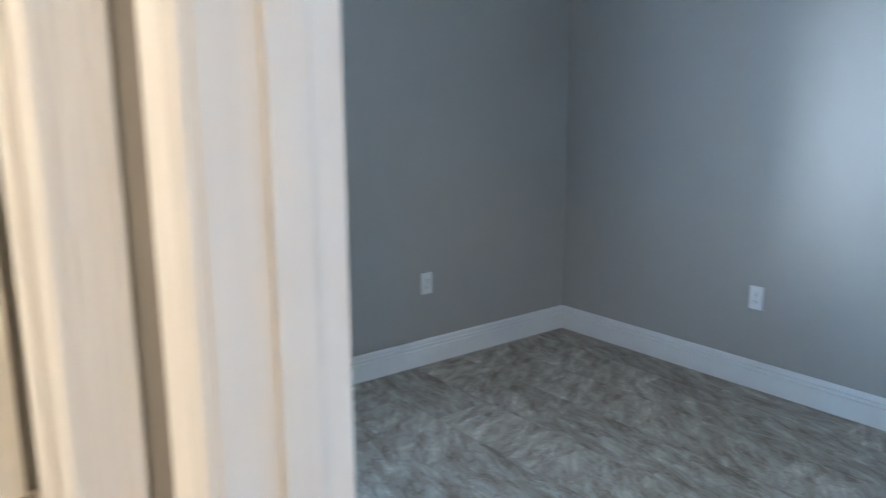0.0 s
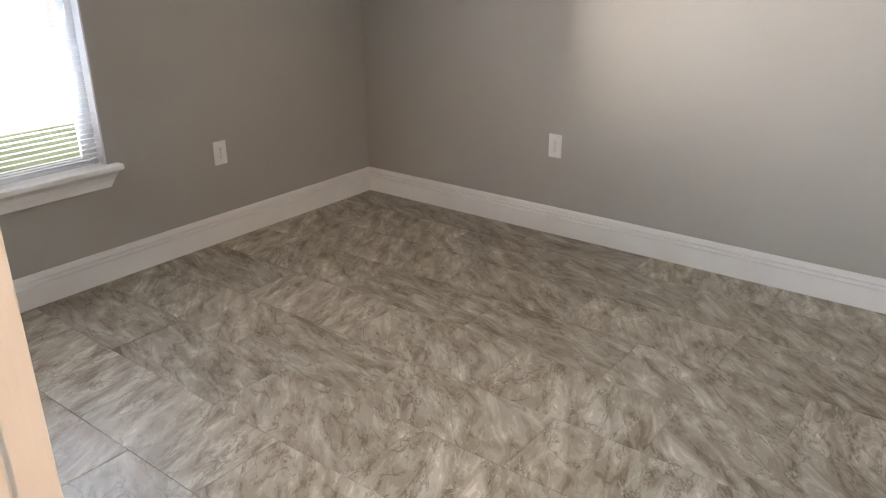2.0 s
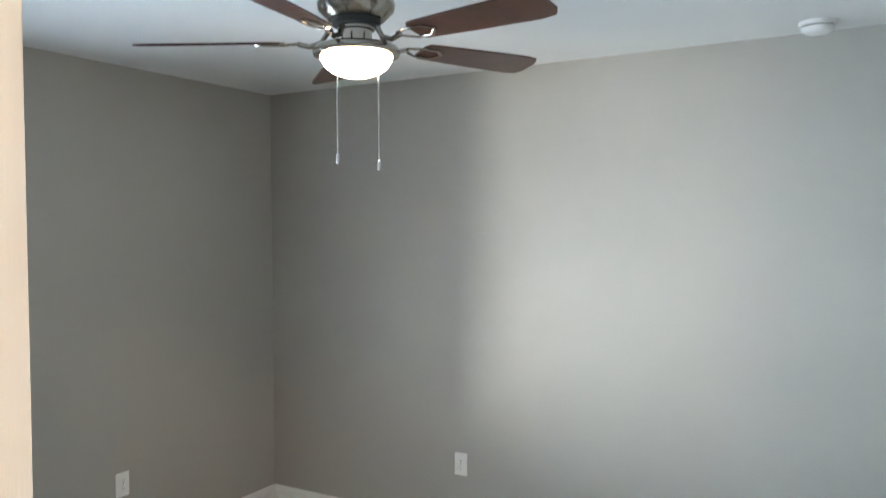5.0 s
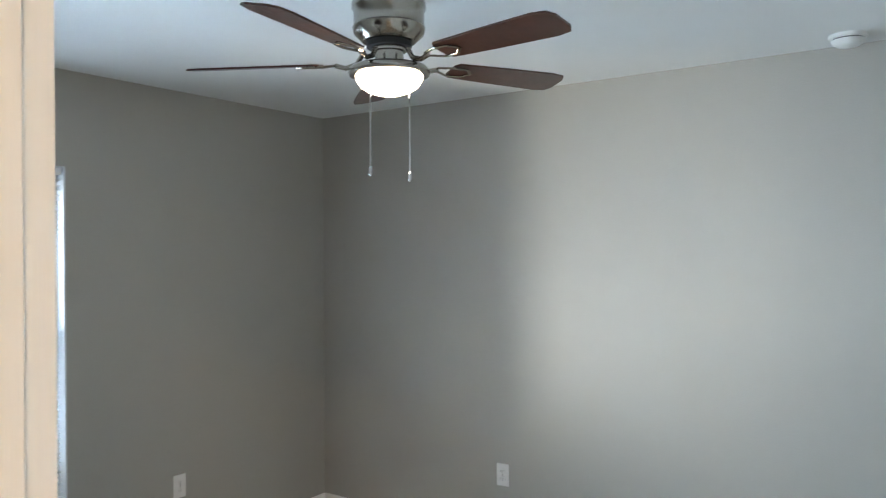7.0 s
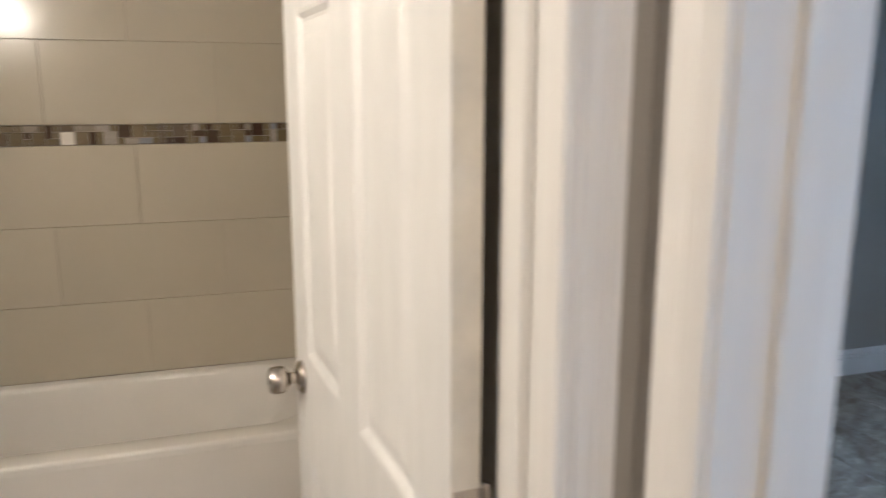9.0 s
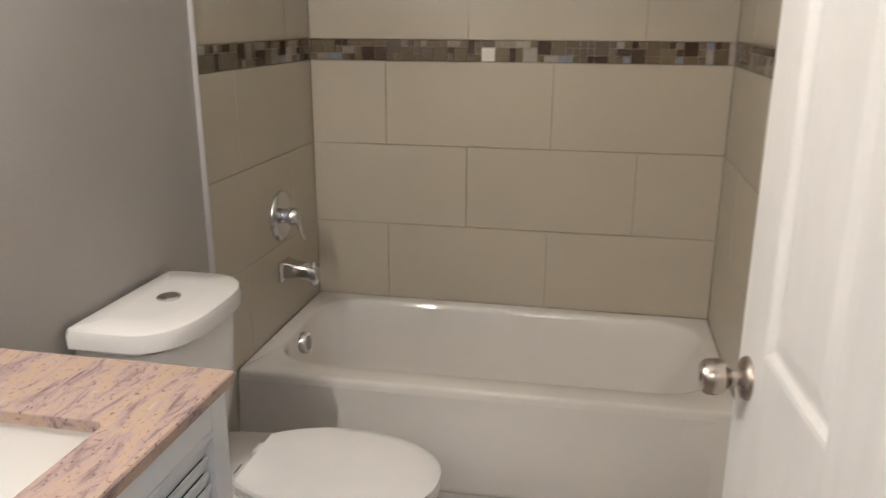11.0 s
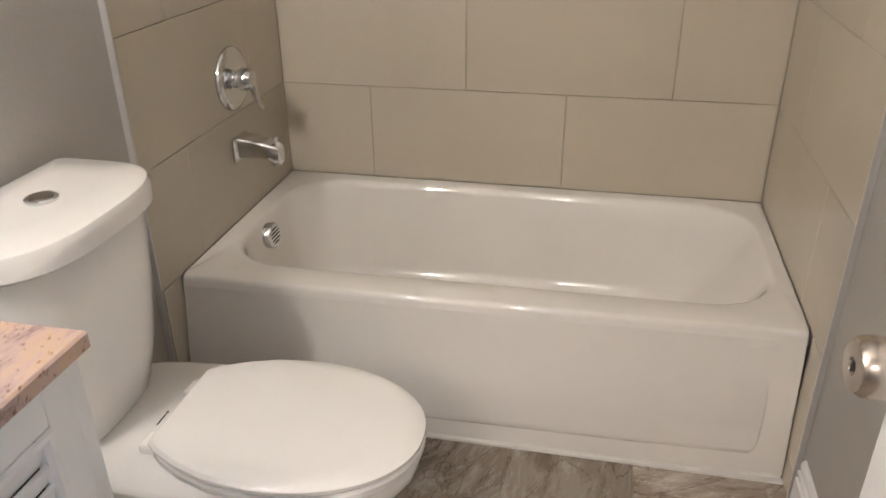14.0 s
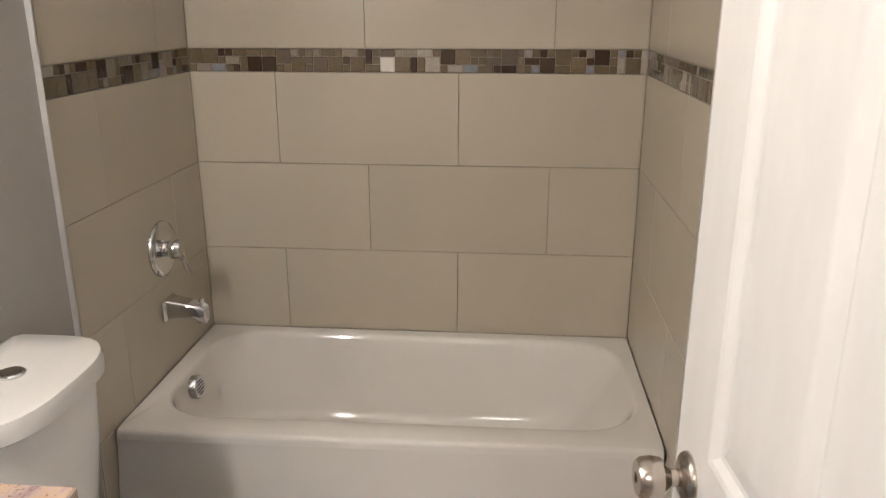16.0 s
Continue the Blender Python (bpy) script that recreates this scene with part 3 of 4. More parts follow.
for u0, u1 in US:
    for z0, z1 in ZS:
        rings = []
        for ins, dep in ((0, 0.0), (0.006, 0.002), (0.014, 0.009), (0.020, 0.010), (0.045, 0.004), (0.05, 0.0035)):
            rings.append([(u0 + ins, dep, z0 + ins), (u1 - ins, dep, z0 + ins), (u1 - ins, dep, z1 - ins), (u0 + ins, dep, z1 - ins)])
        bm = loft(rings, cap=(False, True), m=DM)
        loft([[(p[0], 0.035 - p[1], p[2]) for p in r] for r in rings], cap=(False, True), bm=bm, m=DM)
        part("panel", bm, DOORP, door)
part("edge_face", boxes((-0.0012, -0.0001, 0.001, 0.034, 0.011, 2.034), m=DM), EDGE, door, "scuffed painted hinge edge")
KU, KZ = DW - 0.055, 0.937
KM = DM @ Matrix.Translation((KU, 0, KZ)) @ Matrix.Rotation(radians(90), 4, "X")
knob = part("knob", lathe([(0.011, 0.004), (0.0115, 0.024), (0.018, 0.030), (0.0255, 0.036), (0.0275, 0.046), (0.0265, 0.060), (0.022, 0.066), (0.008, 0.067), (0.006, 0.065), (0, 0.065)], KM, 32), NICKEL, door, "brushed nickel knob", smooth=True)
part("rosette", lathe([(0.0335, 0.0), (0.0335, 0.003), (0.030, 0.008), (0.020, 0.013), (0.012, 0.015)], KM, 32), NICKEL, knob, smooth=True)
part("keyhole", boxes((-0.0012, 0.0012, -0.005, 0.005, 0.0652, 0.0677), m=KM), SLOT, knob, "dark key slot")
KM2 = DM @ Matrix.Translation((KU, 0.035, KZ)) @ Matrix.Rotation(radians(-90), 4, "X")
part("knob", lathe([(0.0335, 0.0), (0.030, 0.008), (0.012, 0.015), (0.0115, 0.024), (0.0255, 0.036), (0.0275, 0.046), (0.022, 0.066), (0, 0.067)], KM2, 24), NICKEL, door, smooth=True)
part("latch_plate", boxes((DW, DW + 0.001, 0.005, 0.030, KZ - 0.028, KZ + 0.028), m=DM), NICKEL, door)
for hz in (0.25, 1.035, 1.82):
    hg = part("hinge", boxes((-0.0022, -0.0013, 0.003, 0.034, hz - 0.045, hz + 0.045), m=DM), NICKEL, door, "nickel butt hinge")
    part("knuckle", lathe([(0.0055, hz - 0.047), (0.0055, hz + 0.047), (0.003, hz + 0.052)], DM @ Matrix.Translation((-0.006, 0.040, 0)), 12), NICKEL, hg, smooth=True)

# ---- bathtub ----
W1, ZR, YF = 1.497, 0.388, -0.753
tub = thing("bathtub", (0.75, -0.38, 0), "white enamel alcove bathtub with a plain apron", "bathtub")
g = 0.003


def lean(bm):
    """The apron leans out towards the floor, and the rim narrows a little at the plain end."""
    for v in bm.verts:
        if v.co.y < YF + 0.03:
            v.co.y -= 0.026 * (1 - v.co.z / ZR)
        if v.co.z > 0.03:
            v.co.y += 0.020 * v.co.x / W1 * max(0.0, -v.co.y / 0.75)
    return bm


rings = [rrect(g, W1 - g, YF, -g, 0.004, 0.02), rrect(g, W1 - g, YF, -g, 0.004, ZR - 0.014), rrect(g, W1 - g, YF + 0.0025, -g, 0.006, ZR - 0.0055), rrect(g, W1 - g, YF + 0.006, -g, 0.008, ZR - 0.002), rrect(g, W1 - g, YF + 0.013, -g, 0.010, ZR),
         rrect(0.050, W1 - 0.034, -0.662, -0.040, 0.17, ZR - 0.001), rrect(0.054, W1 - 0.040, -0.657, -0.045, 0.17, ZR - 0.003), rrect(0.059, W1 - 0.046, -0.650, -0.051, 0.17, ZR - 0.010), rrect(0.062, W1 - 0.052, -0.645, -0.056, 0.168, ZR - 0.022),
         rrect(0.072, W1 - 0.11, -0.628, -0.072, 0.16, ZR - 0.12), rrect(0.095, W1 - 0.20, -0.602, -0.096, 0.15, ZR - 0.235), rrect(0.103, W1 - 0.222, -0.594, -0.104, 0.145, 0.120), rrect(0.112, W1 - 0.242, -0.584, -0.114, 0.14, 0.098), rrect(0.130, W1 - 0.265, -0.566, -0.132, 0.125, 0.080), rrect(0.160, W1 - 0.295, -0.536, -0.160, 0.10, 0.071), rrect(0.30, W1 - 0.45, -0.42, -0.27, 0.06, 0.064)]
part("basin", lean(loft([[(*p,) for p in r] for r in rings], cap=(False, True))), TUB, tub, smooth=True)
# raised apron face that melts into the rim
xr0, zs = W1 - 0.058, [0.046, 0.050, 0.054, 0.060, 0.068, 0.080, 0.094, 0.110, 0.124, 0.15, 0.18, 0.21, 0.24, 0.27, 0.30, 0.33, 0.36]
rows = []
for zz in zs:
    k = min(1, max(0, (0.34 - zz) / 0.20))
    d = 0.017 * k * k * (3 - 2 * k) * min(1, (zz - 0.046) / 0.018)
    xr = xr0 - 0.06 + math.sqrt(max(0, 0.06 ** 2 - max(0, 0.106 - zz) ** 2))
    rows.append([(0.004, YF - 0.0006 - d, zz)] + [(0.004 + (xr - 0.018) * q / 6, YF - 0.0006 - d, zz) for q in range(1, 7)] + [(xr - 0.006, YF - 0.0006 - 0.6 * d, zz), (xr, YF - 0.0006, zz)])
part("apron_panel", lean(loft(rows, cap=(False, False), closed=False)), TUB, tub, smooth=True)
part("skirt", lean(boxes((g, W1 - g, YF + 0.004, YF + 0.02, 0.0, 0.06), bevel=0.003)), TUB, tub)
part("caulk_line", boxes((0.0, W1, YF - 0.034, YF - 0.020, -0.001, 0.006)), CAULK, tub, "white caulk along the floor")
ov = part("overflow", lathe([(0.039, -0.02), (0.039, 0.026), (0.036, 0.030), (0, 0.030)], Matrix.Translation((0.060, -0.375, 0.326)) @ Matrix.Rotation(radians(84), 4, "Y"), 28), CHROME, tub, "chrome slotted overflow", smooth=True)
bm = bmesh.new()
for k in range(5):
    w = (0.014, 0.024, 0.027, 0.024, 0.014)[k]
    box(bm, -0.0015 + (k - 2) * 0.0105, 0.0015 + (k - 2) * 0.0105, -w, w, 0.0302, 0.0312, m=Matrix.Translation((0.060, -0.375, 0.326)) @ Matrix.Rotation(radians(84), 4, "Y"))
part("slot", bm, SLOT, ov, "dark overflow slots")
part("drain", lathe([(0.035, 0.062), (0.035, 0.066), (0.02, 0.067), (0, 0.064)], Matrix.Translation((0.26, -0.35, 0.003))), CHROME, tub, smooth=True)

# valve and spout
VM = Matrix.Translation((0.0, -0.353, 0.788)) @ Matrix.Rotation(radians(90), 4, "Y")
valve = thing("shower_valve", (0.0, -0.353, 0.788), "polished chrome shower valve with a lever handle", "shower valve")
part("escutcheon", lathe([(0.088, 0.0), (0.088, 0.005), (0.084, 0.012), (0.075, 0.016), (0.067, 0.013), (0.050, 0.010), (0.036, 0.016)], VM, 44), CHROME, valve, smooth=True)
part("sleeve", lathe([(0.026, 0.012), (0.026, 0.03), (0.031, 0.034), (0.031, 0.05), (0.024, 0.066), (0.010, 0.072), (0, 0.072)], VM, 32), CHROME, valve, smooth=True)
part("lever", tube([(0.050, -0.353, 0.792), (0.060, -0.350, 0.778), (0.066, -0.346, 0.752), (0.070, -0.342, 0.726), (0.080, -0.338, 0.703)], [0.018, 0.017, 0.013, 0.010, 0.006], 14, flat=0.7), CHROME, valve, smooth=True)
sp = thing("tub_spout", (0.0, -0.358, 0.60), "polished chrome tub spout with diverter knob", "tub spout")
SY = -0.358
rings = []
for x, w, zt, zb2, r in ((0.0005, 0.044, 0.626, 0.564, 0.010), (0.004, 0.048, 0.630, 0.560, 0.010), (0.010, 0.048, 0.630, 0.560, 0.010), (0.016, 0.036, 0.629, 0.570, 0.009), (0.06, 0.032, 0.622, 0.572, 0.009), (0.100, 0.028, 0.614, 0.568, 0.009), (0.118, 0.026, 0.608, 0.556, 0.010), (0.128, 0.022, 0.603, 0.553, 0.010), (0.131, 0.016, 0.595, 0.558, 0.008)):
    rings.append([(x, SY + a, b) for a, b, _ in rrect(-w, w, zb2, zt, r, 0, 5)])
part("body", loft(rings), CHROME, sp, smooth=True)
part("outlet_lip", lathe([(0.016, 0.0), (0.016, -0.010), (0.012, -0.012)], Matrix.Translation((0.112, SY, 0.558)), 20), CHROME, sp, smooth=True)
part("diverter", lathe([(0.004, 0.600), (0.004, 0.616), (0.008, 0.618), (0.008, 0.628), (0.004, 0.631)], Matrix.Translation((0.114, SY, 0)), 16), CHROME, sp, smooth=True)

# edge trims of the tiled alcove
part_t = thing("tile_trim", (0.0, -0.846, 0), "white metal edge trim beside the tiled tub wall", "trim", "tile edge trims")
part("strip", boxes((-0.012, 0.003, -0.849, -0.844, 0.0, H), bevel=0.0015), ALU, part_t)
part_t = thing("tile_trim", (1.497, -0.835, 0), "white metal edge trim beside the tiled tub wall", "trim", "tile edge trims")
part("strip", boxes((1.495, 1.509, -0.839, -0.834, 0.0, H), bevel=0.0015), ALU, part_t)

# ---- toilet ----
TY = -1.285
toilet = thing("toilet", (0.35, TY, 0), "white two-piece elongated toilet with closed lid", "toilet")


def egg(x0, x1, w, z, n=36, back=0.55, sharp=1.0):
    """An elongated outline: blunt at x0, rounded at x1."""
    pts = []
    xm = x0 + (x1 - x0) * back
    for i in range(n):
        a = 2 * math.pi * i / n
        c, s = math.cos(a), math.sin(a)
        x = xm + ((x1 - xm) * c if c > 0 else (xm - x0) * (-(abs(c) ** 0.55)))
        y = w * (abs(s) ** (0.95 if c > 0 else 0.72)) * (1 if s > 0 else -1)
        pts.append((x, TY + y, z))
    return pts


rings = [egg(0.13, 0.59, 0.112, 0.0), egg(0.13, 0.59, 0.112, 0.012), egg(0.14, 0.572, 0.100, 0.03), egg(0.14, 0.556, 0.092, 0.10), egg(0.13, 0.558, 0.094, 0.17), egg(0.12, 0.580, 0.106, 0.225), egg(0.10, 0.632, 0.134, 0.272), egg(0.08, 0.690, 0.163, 0.310), egg(0.06, 0.728, 0.181, 0.340), egg(0.045, 0.744, 0.189, 0.365), egg(0.04, 0.746, 0.190, 0.382), egg(0.04, 0.742, 0.188, 0.394), egg(0.05, 0.730, 0.178, 0.400)]
part("bowl", loft(rings), CERAMIC, toilet, smooth=True)
bm = bmesh.new()
for s in (-1, 1):
    tube([(0.20, TY + s * 0.085, 0.05), (0.25, TY + s * 0.098, 0.15), (0.33, TY + s * 0.105, 0.19), (0.41, TY + s * 0.102, 0.13), (0.43, TY + s * 0.095, 0.04)], [0.03, 0.035, 0.038, 0.035, 0.03], 14, bm)
part("trapway", bm, CERAMIC, toilet, smooth=True)
for s in (-1, 1):
    part("bolt_cap", lathe([(0.014, 0.0), (0.014, 0.012), (0.009, 0.022), (0, 0.024)], Matrix.Translation((0.30, TY + s * 0.125, 0.0)), 16), SEATP, toilet, smooth=True)


def lid_ring(x0, x1, w, z, n=14):
    """A seat outline with a flat hinge side at x0."""
    right = []
    for i in range(n + 1):
        a = math.pi / 2 * i / n
        right.append((x0 + (x1 - x0) * 0.46 + (x1 - x0) * 0.54 * math.sin(a), w * math.cos(a) ** 0.92 if i < n else 0.0))
    side = [(x0, w * 0.60), (x0 + (x1 - x0) * 0.05, w * 0.70), (x0 + (x1 - x0) * 0.15, w * 0.835), (x0 + (x1 - x0) * 0.28, w * 0.945)]
    half = side + right
    return [(x, TY + y, z) for x, y in half] + [(x, TY - y, z) for x, y in reversed(half[:-1])]


part("seat", loft([lid_ring(0.305, 0.750, 0.173, 0.401), lid_ring(0.302, 0.755, 0.177, 0.406), lid_ring(0.302, 0.755, 0.177, 0.418), lid_ring(0.306, 0.750, 0.173, 0.422)]), SEATP, toilet, smooth=True)
part("seat_lid", loft([lid_ring(0.300, 0.750, 0.173, 0.4235), lid_ring(0.296, 0.755, 0.177, 0.428), lid_ring(0.296, 0.755, 0.177, 0.435), lid_ring(0.301, 0.742, 0.171, 0.441), lid_ring(0.33, 0.71, 0.145, 0.4445), lid_ring(0.42, 0.60, 0.06, 0.446)]), SEATP, toilet, smooth=True)
for s in (-1, 1):
    part("seat_hinge", boxes((0.268, 0.300, TY + s * 0.078 - 0.022, TY + s * 0.078 + 0.022, 0.400, 0.420), bevel=0.006), SEATP, toilet)
part("brand_mark", boxes((0.256, 0.261, TY + 0.012, TY + 0.018, 0.3998, 0.4005), (0.257, 0.260, TY - 0.022, TY + 0.008, 0.3998, 0.4005)), SLOT, toilet, "small dark printed mark")


def tank_ring(x0, x1, w, z, n=24):
    """A tank outline: flat against the wall, rounded and bowed to the front."""
    xc, cy = x0 + (x1 - x0) * 0.40, TY - 0.011
    pts = []
    for i in range(n + 1):
        a = math.pi * (i / n - 0.5)
        c, q = max(0.0, math.cos(a)), math.sin(a)
        pts.append((xc + (x1 - xc) * (0.72 * c ** 0.36 + 0.28 * c ** 2), cy + w * abs(q) ** 0.62 * (1 if q > 0 else -1), z))
    return pts + [(x0 + 0.012, cy + w, z), (x0, cy + w - 0.012, z), (x0, cy - w + 0.012, z), (x0 + 0.012, cy - w, z)]


part("tank", loft([tank_ring(0.03, 0.180, 0.13, 0.392), tank_ring(0.02, 0.194, 0.150, 0.41), tank_ring(0.015, 0.212, 0.170, 0.50), tank_ring(0.012, 0.226, 0.184, 0.62), tank_ring(0.010, 0.235, 0.193, 0.775), tank_ring(0.012, 0.231, 0.190, 0.782)]), CERAMIC, toilet, smooth=True)
part("tank_lid", loft([tank_ring(0.006, 0.246, 0.200, 0.779), tank_ring(0.003, 0.256, 0.207, 0.786), tank_ring(0.003, 0.256, 0.207, 0.812), tank_ring(0.007, 0.250, 0.203, 0.824), tank_ring(0.02, 0.234, 0.194, 0.829), tank_ring(0.06, 0.18, 0.12, 0.830)]), CERAMIC, toilet, smooth=True)
bt = part("flush_button", lathe([(0.027, 0.829), (0.027, 0.834), (0.024, 0.8365), (0.021, 0.834)], Matrix.Translation((0.124, TY - 0.005, 0)), 28), CHROME, toilet, "chrome dual-flush button", smooth=True)
part("button_half", lathe([(0.019, 0.832), (0.019, 0.8365), (0.012, 0.838), (0, 0.838)], Matrix.Translation((0.122, TY - 0.003, 0)), 24), NICKEL, bt, smooth=True)
supply = thing("supply_hose", (0.0, TY + 0.16, 0.15), "braided steel toilet supply hose at the wall", "hose")
part("hose", tube([(0.0, TY + 0.13, 0.15), (0.05, TY + 0.14, 0.15), (0.075, TY + 0.14, 0.22), (0.07, TY + 0.12, 0.33), (0.07, TY + 0.10, 0.40)], 0.007, 10), CHROME, supply, smooth=True)

# ---- vanity ----
VX, VY1, VY0, CT = 0.448, -1.667, -2.462, 0.857
van = thing("vanity_cabinet", (0.22, -2.07, 0), "white vanity cabinet with two louvered doors", "cabinet")
part("body", boxes((-0.011, VX - 0.02, VY0, VY0 + 0.018, 0.0, CT - 0.021), (-0.011, VX - 0.02, VY1 - 0.018, VY1, 0.0, CT - 0.021), (-0.011, VX - 0.02, VY0 + 0.018, VY1 - 0.018, 0.10, 0.118), (0.0, 0.008, VY0 + 0.018, VY1 - 0.018, 0.118, CT - 0.03)), CAB, van)
part("face_frame", boxes((VX - 0.02, VX, VY1 - 0.034, VY1, 0, CT - 0.021), (VX - 0.02, VX, VY0, VY0 + 0.034, 0, CT - 0.021), (VX - 0.02, VX, VY0 + 0.034, VY1 - 0.034, 0, 0.11), (VX - 0.02, VX - 0.004, VY0 + 0.034, VY1 - 0.034, CT - 0.05, CT - 0.021), bevel=0.0012), CAB, van)
LZ0, LZ1 = 0.175, 0.775
for y1, knob_side in ((-1.7055, -1), (-2.0615, 1)):
    y0 = y1 - 0.353
    fr = 0.042
    d = part("door", boxes((VX - 0.003, VX + 0.016, y1 - fr, y1, 0.115, CT - 0.025), (VX - 0.003, VX + 0.016, y0, y0 + fr, 0.115, CT - 0.025), (VX - 0.003, VX + 0.016, y0 + fr, y1 - fr, LZ1 + 0.012, CT - 0.025), (VX - 0.003, VX + 0.016, y0 + fr, y1 - fr, 0.115, LZ0 - 0.012), bevel=0.0015), CAB, van)
    bm = bmesh.new()
    ya, yb = y0 + fr, y1 - fr
    rr = []
    for ins, xx in ((0.0, VX + 0.016), (0.003, VX + 0.020), (0.009, VX + 0.020), (0.012, VX + 0.012), (0.013, VX + 0.0)):
        rr.append([(xx, ya + ins, LZ0 - 0.012 + ins), (xx, yb - ins, LZ0 - 0.012 + ins), (xx, yb - ins, LZ1 + 0.012 - ins), (xx, ya + ins, LZ1 + 0.012 - ins)])
    loft(rr, cap=(False, False), bm=bm)
    part("bead", bm, CAB, d)
    # added dark sheet: its colour gives the shade in the slat gaps
    part("shade_backing", boxes((VX - 0.012, VX - 0.008, ya, yb, LZ0 - 0.01, LZ1 + 0.01)), LOUVRE_SHADE, d, "added dark sheet painting the shade behind the slats")
    slm = None
    zz = LZ0 + 0.012
    while zz < LZ1 - 0.004:
        if slm is None:
            s0 = part("slat", boxes((-0.0025, 0.0025, ya + 0.013 - 0.002, yb - 0.013 + 0.002, -0.0138, 0.0138)), CAB, d)
            slm = s0.data
            for v in slm.vertices:
                v.co += ORIGIN[d.name]
            s = s0
        else:
            s = new("slat", slm)
            s.parent = d
        s.matrix_basis = Matrix.Translation(Vector((VX + 0.006, 0, zz)) - ORIGIN[d.name]) @ Matrix.Rotation(radians(17), 4, "Y")
        zz += 0.0272
    ky = (y0 + 0.021) if knob_side < 0 else (y1 - 0.021)
    part("knob", lathe([(0.0085, 0.0), (0.0085, 0.003), (0.006, 0.006), (0.006, 0.012), (0.0145, 0.016), (0.0165, 0.020), (0.0150, 0.024), (0.011, 0.0245), (0.009, 0.0265), (0, 0.027)], Matrix.Translation((VX + 0.016, ky, 0.752)) @ Matrix.Rotation(radians(90), 4, "Y"), 24), BRONZE, d, "aged bronze knob", smooth=True)

# worktop with a rectangular sink cut-out
SX0, SX1, SY0, SY1 = 0.10, 0.362, -2.27, -1.872
wt = bmesh.new()
o0 = [rrect(-0.011, 0.469, VY0, -1.664, 0.003, zz, 5) for zz in (CT - 0.021, CT - 0.003)] + [rrect(-0.009, 0.466, VY0 + 0.002, -1.667, 0.003, CT, 5)]
inn = [rrect(SX0, SX1, SY0, SY1, 0.022, CT, 5), rrect(SX0 + 0.001, SX1 - 0.001, SY0 + 0.001, SY1 - 0.001, 0.022, CT - 0.002, 5), rrect(SX0 + 0.001, SX1 - 0.001, SY0 + 0.001, SY1 - 0.001, 0.022, CT - 0.021, 5)]
loft(o0 + inn + [o0[0]], cap=(False, False), bm=wt)
bmesh.ops.remove_doubles(wt, verts=wt.verts[:], dist=0.00005)
tagged(link("vanity_worktop", wt, GRANITE, None, "", False, (0.22, -2.06, CT - 0.021)), "polished pink and tan granite vanity top", "worktop")
snk = thing("sink", (0.23, -2.07, CT - 0.16), "white rectangular undermount sink in the granite top", "sink")
part("basin", loft([rrect(SX0 - 0.015, SX1 + 0.015, SY0 - 0.015, SY1 + 0.015, 0.03, CT - 0.022, 6), rrect(SX0 - 0.004, SX1 + 0.004, SY0 - 0.004, SY1 + 0.004, 0.03, CT - 0.0225, 6), rrect(SX0 + 0.006, SX1 - 0.006, SY0 + 0.006, SY1 - 0.006, 0.035, CT - 0.10, 6), rrect(SX0 + 0.03, SX1 - 0.03, SY0 + 0.03, SY1 - 0.03, 0.04, CT - 0.145, 6), rrect(SX0 + 0.1, SX1 - 0.1, SY0 + 0.15, SY1 - 0.15, 0.02, CT - 0.155, 6)], cap=(False, True)), CERAMIC, snk, smooth=True)
part("drain", lathe([(0.022, CT - 0.155), (0.022, CT - 0.152), (0, CT - 0.153)], Matrix.Translation((0.23, -2.07, 0)), 20), CHROME, snk, smooth=True)

# vanity light on the wall over the worktop
vl = thing("vanity_light", (-0.012, -2.16, 1.98), "lit three-globe vanity light bar on the wall", "wall light")
part("backplate", boxes((-0.012, 0.012, -2.42, -1.90, 1.95, 2.03), bevel=0.004), NICKEL, vl)
for y in (-2.34, -2.16, -1.98):
    a = part("arm", tube([(0.01, y, 1.99), (0.062, y, 1.99), (0.082, y, 1.975)], 0.010, 12), NICKEL, vl, smooth=True)
    part("globe", lathe([(0.012, 0.040), (0.025, 0.024), (0.032, 0.009), (0.033, -0.004), (0.028, -0.019), (0.017, -0.029), (0, -0.033)], Matrix.Translation((0.086, y, 1.935)), 24), BULB, a, "lit frosted glass globe", smooth=True)

# ---- wall tiles: half-offset courses above the tub, a mosaic band between ----
TP = 0.61


def piece(name, w, h, d, mat, cache={}):
    """A bevelled slab, w along x, h along z, front face at y = 0 looking to -y."""
    key = (name, round(w, 4), round(h, 4), mat.name)
    if key not in cache:
        bm = bmesh.new()
        e = 0.0012
        loft([[(x0, y, z0), (x1, y, z0), (x1, y, z1), (x0, y, z1)] for x0, x1, z0, z1, y in ((-w / 2, w / 2, -h / 2, h / 2, d), (-w / 2, w / 2, -h / 2, h / 2, e), (-w / 2 + e, w / 2 - e, -h / 2 + e, h / 2 - e, 0))], cap=(False, True), bm=bm)
        bmesh.ops.recalc_face_normals(bm, faces=bm.faces[:])
        me = bpy.data.meshes.new(name)
        bm.to_mesh(me)
        bm.free()
        me.materials.append(mat)
        cache[key] = me
    return cache[key]


def add_piece(name, me, parent, m):
    ob = new(name, me)
    ob.parent = parent
    ob.matrix_basis = m
    return ob


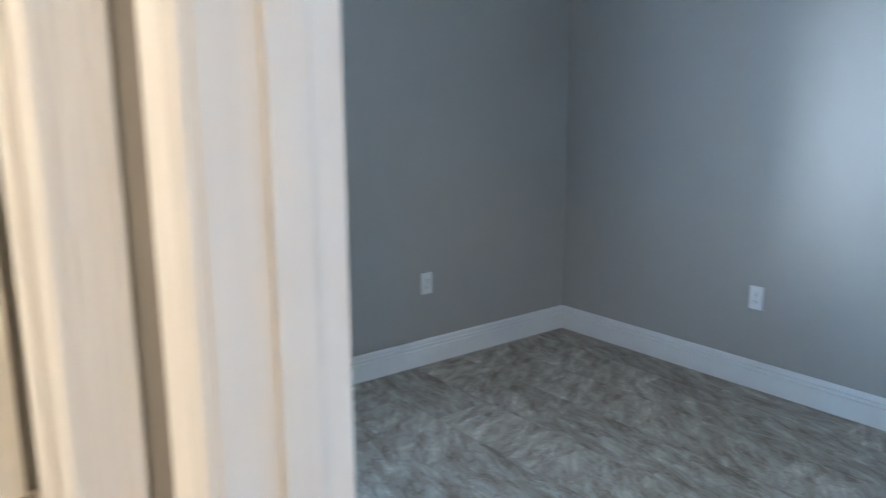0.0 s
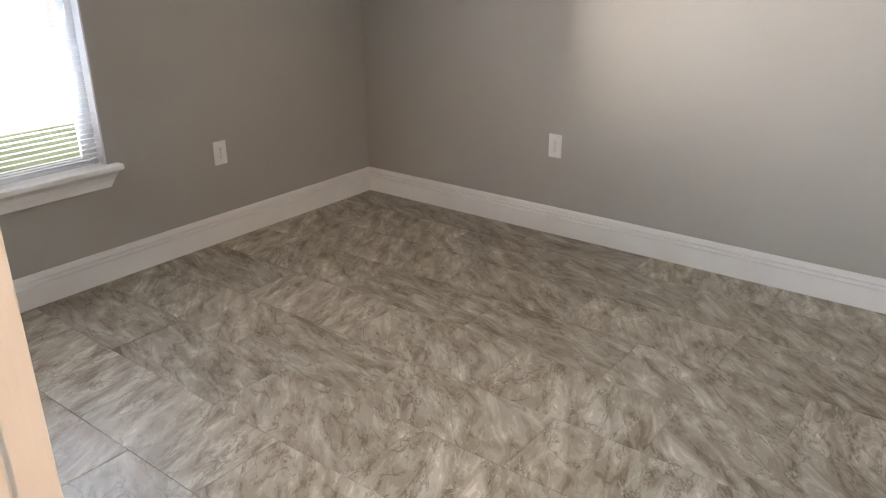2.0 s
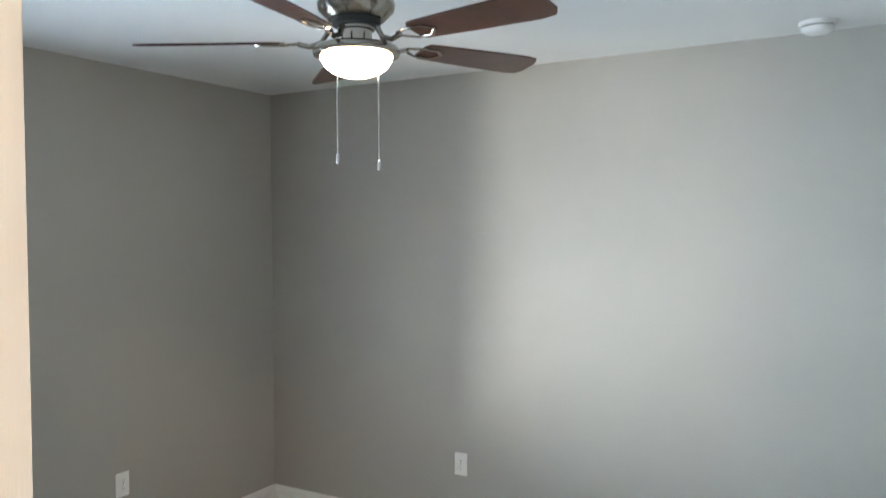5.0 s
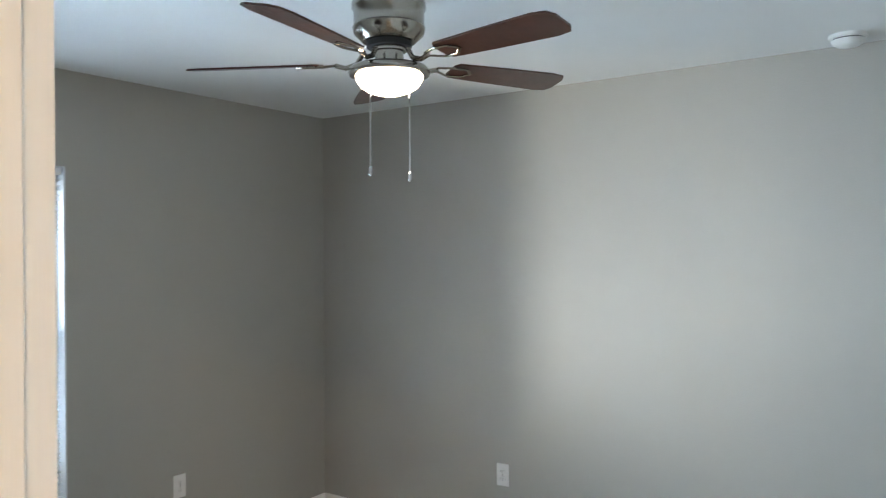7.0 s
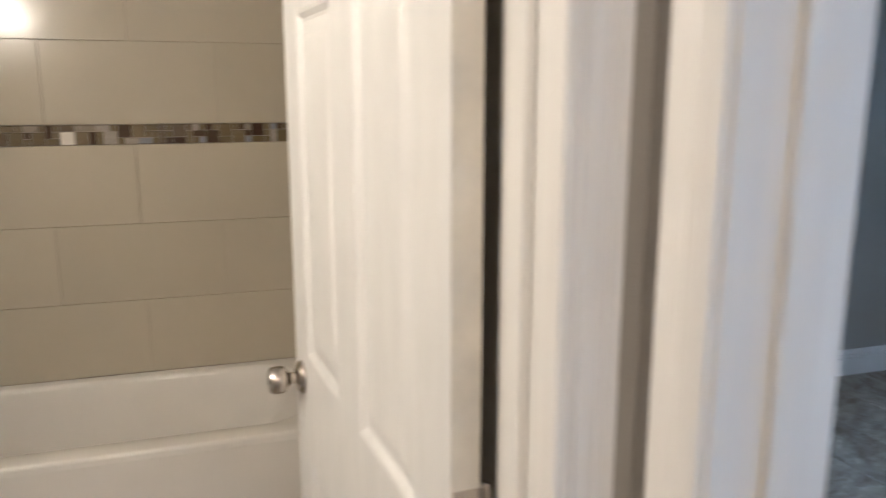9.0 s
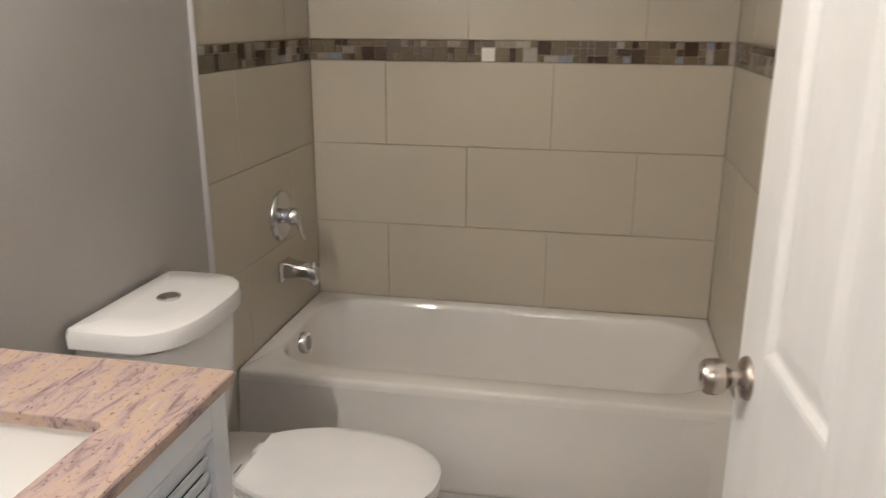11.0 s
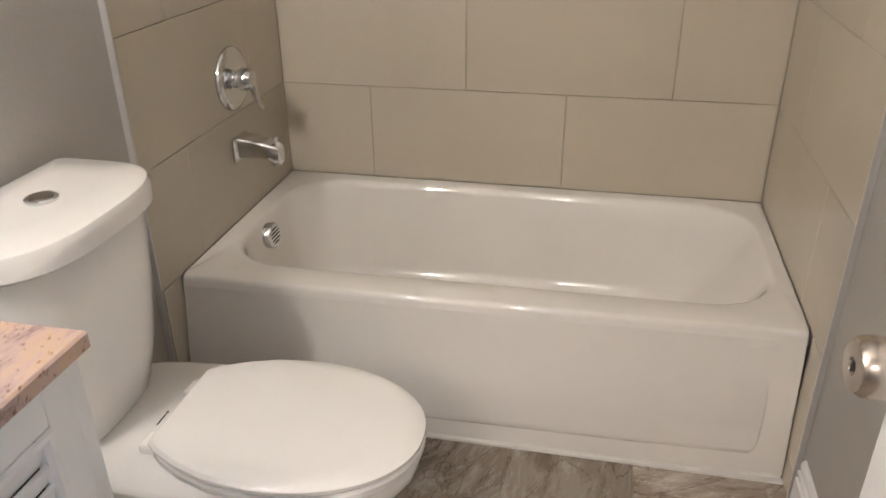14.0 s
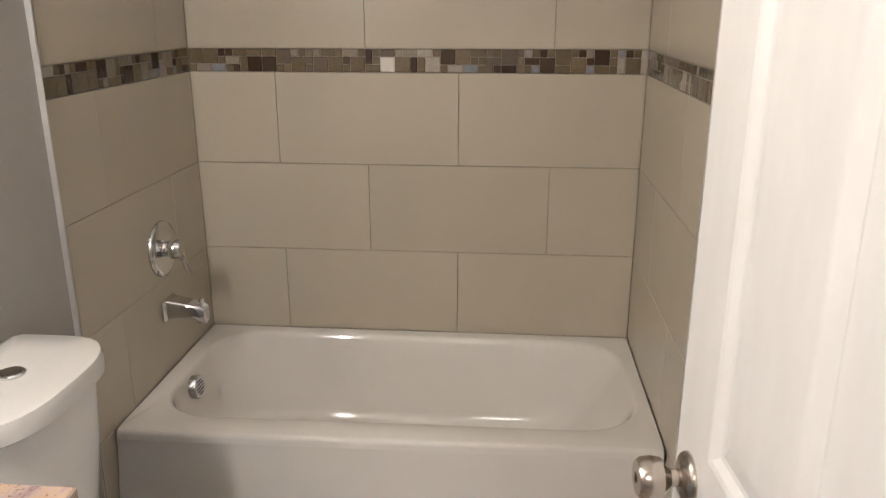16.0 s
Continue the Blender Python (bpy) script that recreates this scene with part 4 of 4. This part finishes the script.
def surround(name, frame_m, length, phase, label, seed, white_at=None, stagger=TP / 2):
    """Tiles on one alcove wall; frame_m maps x along the wall, y into the wall, z up."""
    t = new(name)
    tagged(t, label, "tiled wall", kind="structure")
    gr = 0.0014
    z, course = 0.388, 0
    courses = [(0.388, 0.688), (0.688, 0.993), (0.993, 1.298), (1.374, 1.679), (1.679, 1.984), (1.984, 2.289), (2.289, 2.438)]
    if length < 1.2:
        courses = [(0.003, 0.083), (0.083, 0.386)] + courses
    for z0, z1 in courses:
        k = {0.003: 1, 0.083: 1, 0.388: 0, 0.688: 1, 0.993: 0, 1.374: 1, 1.679: 0, 1.984: 1, 2.289: 0}[z0]
        x = phase + (stagger if k else 0)
        while x > 0:
            x -= TP
        while x < length - 0.004:
            a, b = max(x, 0), min(x + TP, length)
            if z1 < 0.387:
                a = max(a, length - 0.088) if phase_side[name] > 0 else a
                b = b if phase_side[name] > 0 else min(b, 0.088)
            if b - a > 0.012:
                add_piece("tile", piece("tile", b - a - gr, z1 - z0 - gr, 0.008, TILE), t, frame_m @ Matrix.Translation(((a + b) / 2, 0, (z0 + z1) / 2)))
            x += TP
    add_piece("band_backing", piece("band_backing", length, 0.074, 0.006, MGROUT), t, frame_m @ Matrix.Translation((length / 2, 0.0035, 1.336)))
    rnd = random.Random(seed)
    u = 0.0246
    used = set()
    cols = int(length / u)
    for c in range(cols):
        for r in range(3):
            if (c, r) in used:
                continue
            opts = [(1, 1), (1, 1), (2, 1), (1, 2), (1, 2), (2, 2), (2, 2), (2, 2)]
            rnd.shuffle(opts)
            for w, h in opts + [(1, 1)]:
                cells = {(c + i, r + j) for i in range(w) for j in range(h)}
                if not (cells & used) and c + w <= cols and r + h <= 3:
                    break
            used |= cells
            mat = MOSAIC
            if white_at is not None and abs(c * u - white_at) < u and (w, h) == (2, 2):
                mat, white_at = WHITESTONE, None
            add_piece("mosaic_tile", piece("mosaic_tile", w * u - 0.002, h * u - 0.002, 0.006, mat), t, frame_m @ Matrix.Translation(((c + w / 2) * u + 0.001, 0.0, 1.2988 + (r + h / 2) * u)))
    return t


phase_side = {"tile_wall_back": 0, "tile_wall_west": -1, "tile_wall_east": 1}
surround("tile_wall_back", Matrix.Identity(4), 1.497, 0.288, "glossy beige tiles with mosaic band behind the tub", 3, 0.63)
surround("tile_wall_west", Matrix(((0, -1, 0, 0), (1, 0, 0, -0.843), (0, 0, 1, 0), (0, 0, 0, 1))), 0.843, 0.843 - 0.627, "glossy beige tiles with mosaic band at the faucet end", 5, None, 0.401)
surround("tile_wall_east", Matrix(((0, 1, 0, 1.497), (-1, 0, 0, 0), (0, 0, 1, 0), (0, 0, 0, 1))), 0.833, 0.612, "glossy beige tiles with mosaic band at the plain end", 8)

# ---- floor tiles ----
FL, FW = 0.608, 0.304


def floor_mesh(w, l, cache={}):
    key = (round(w, 3), round(l, 3))
    if key not in cache:
        e = 0.0012
        bm = bmesh.new()
        loft([[(-a, -b, zz), (a, -b, zz), (a, b, zz), (-a, b, zz)] for a, b, zz in ((w / 2, l / 2, -0.004), (w / 2, l / 2, -e * 0.6), (w / 2 - e, l / 2 - e, 0))], cap=(False, True), bm=bm)
        bmesh.ops.recalc_face_normals(bm, faces=bm.faces[:])
        me = bpy.data.meshes.new("floor_tile")
        bm.to_mesh(me)
        bm.free()
        me.materials.append(FLOORT)
        cache[key] = me
    return cache[key]


def lay(x0, x1, y0, y1):
    """Tiles with the long side along y, half offset from course to course, on one grid for all rooms."""
    k = math.floor((x0 - 1.152) / FW)
    while 1.152 + k * FW < x1:
        x = 1.152 + k * FW
        y = -4.88 + (0.585 if k % 2 else 0.265) - 0.61
        while y < y1:
            a, b, c, d = max(x, x0), min(x + FW, x1), max(y, y0), min(y + FL, y1)
            if b - a > 0.01 and d - c > 0.01:
                add_piece("floor_tile", floor_mesh(b - a - 0.0014, d - c - 0.0014), floor_ob, Matrix.Translation(((a + b) / 2, (c + d) / 2, 0)))
            y += FL
        k += 1


lay(XW, XE, YS, YN)
lay(-0.012, 1.509, -2.53, 0.0)
lay(-1.6, XW, -4.8, -2.53)
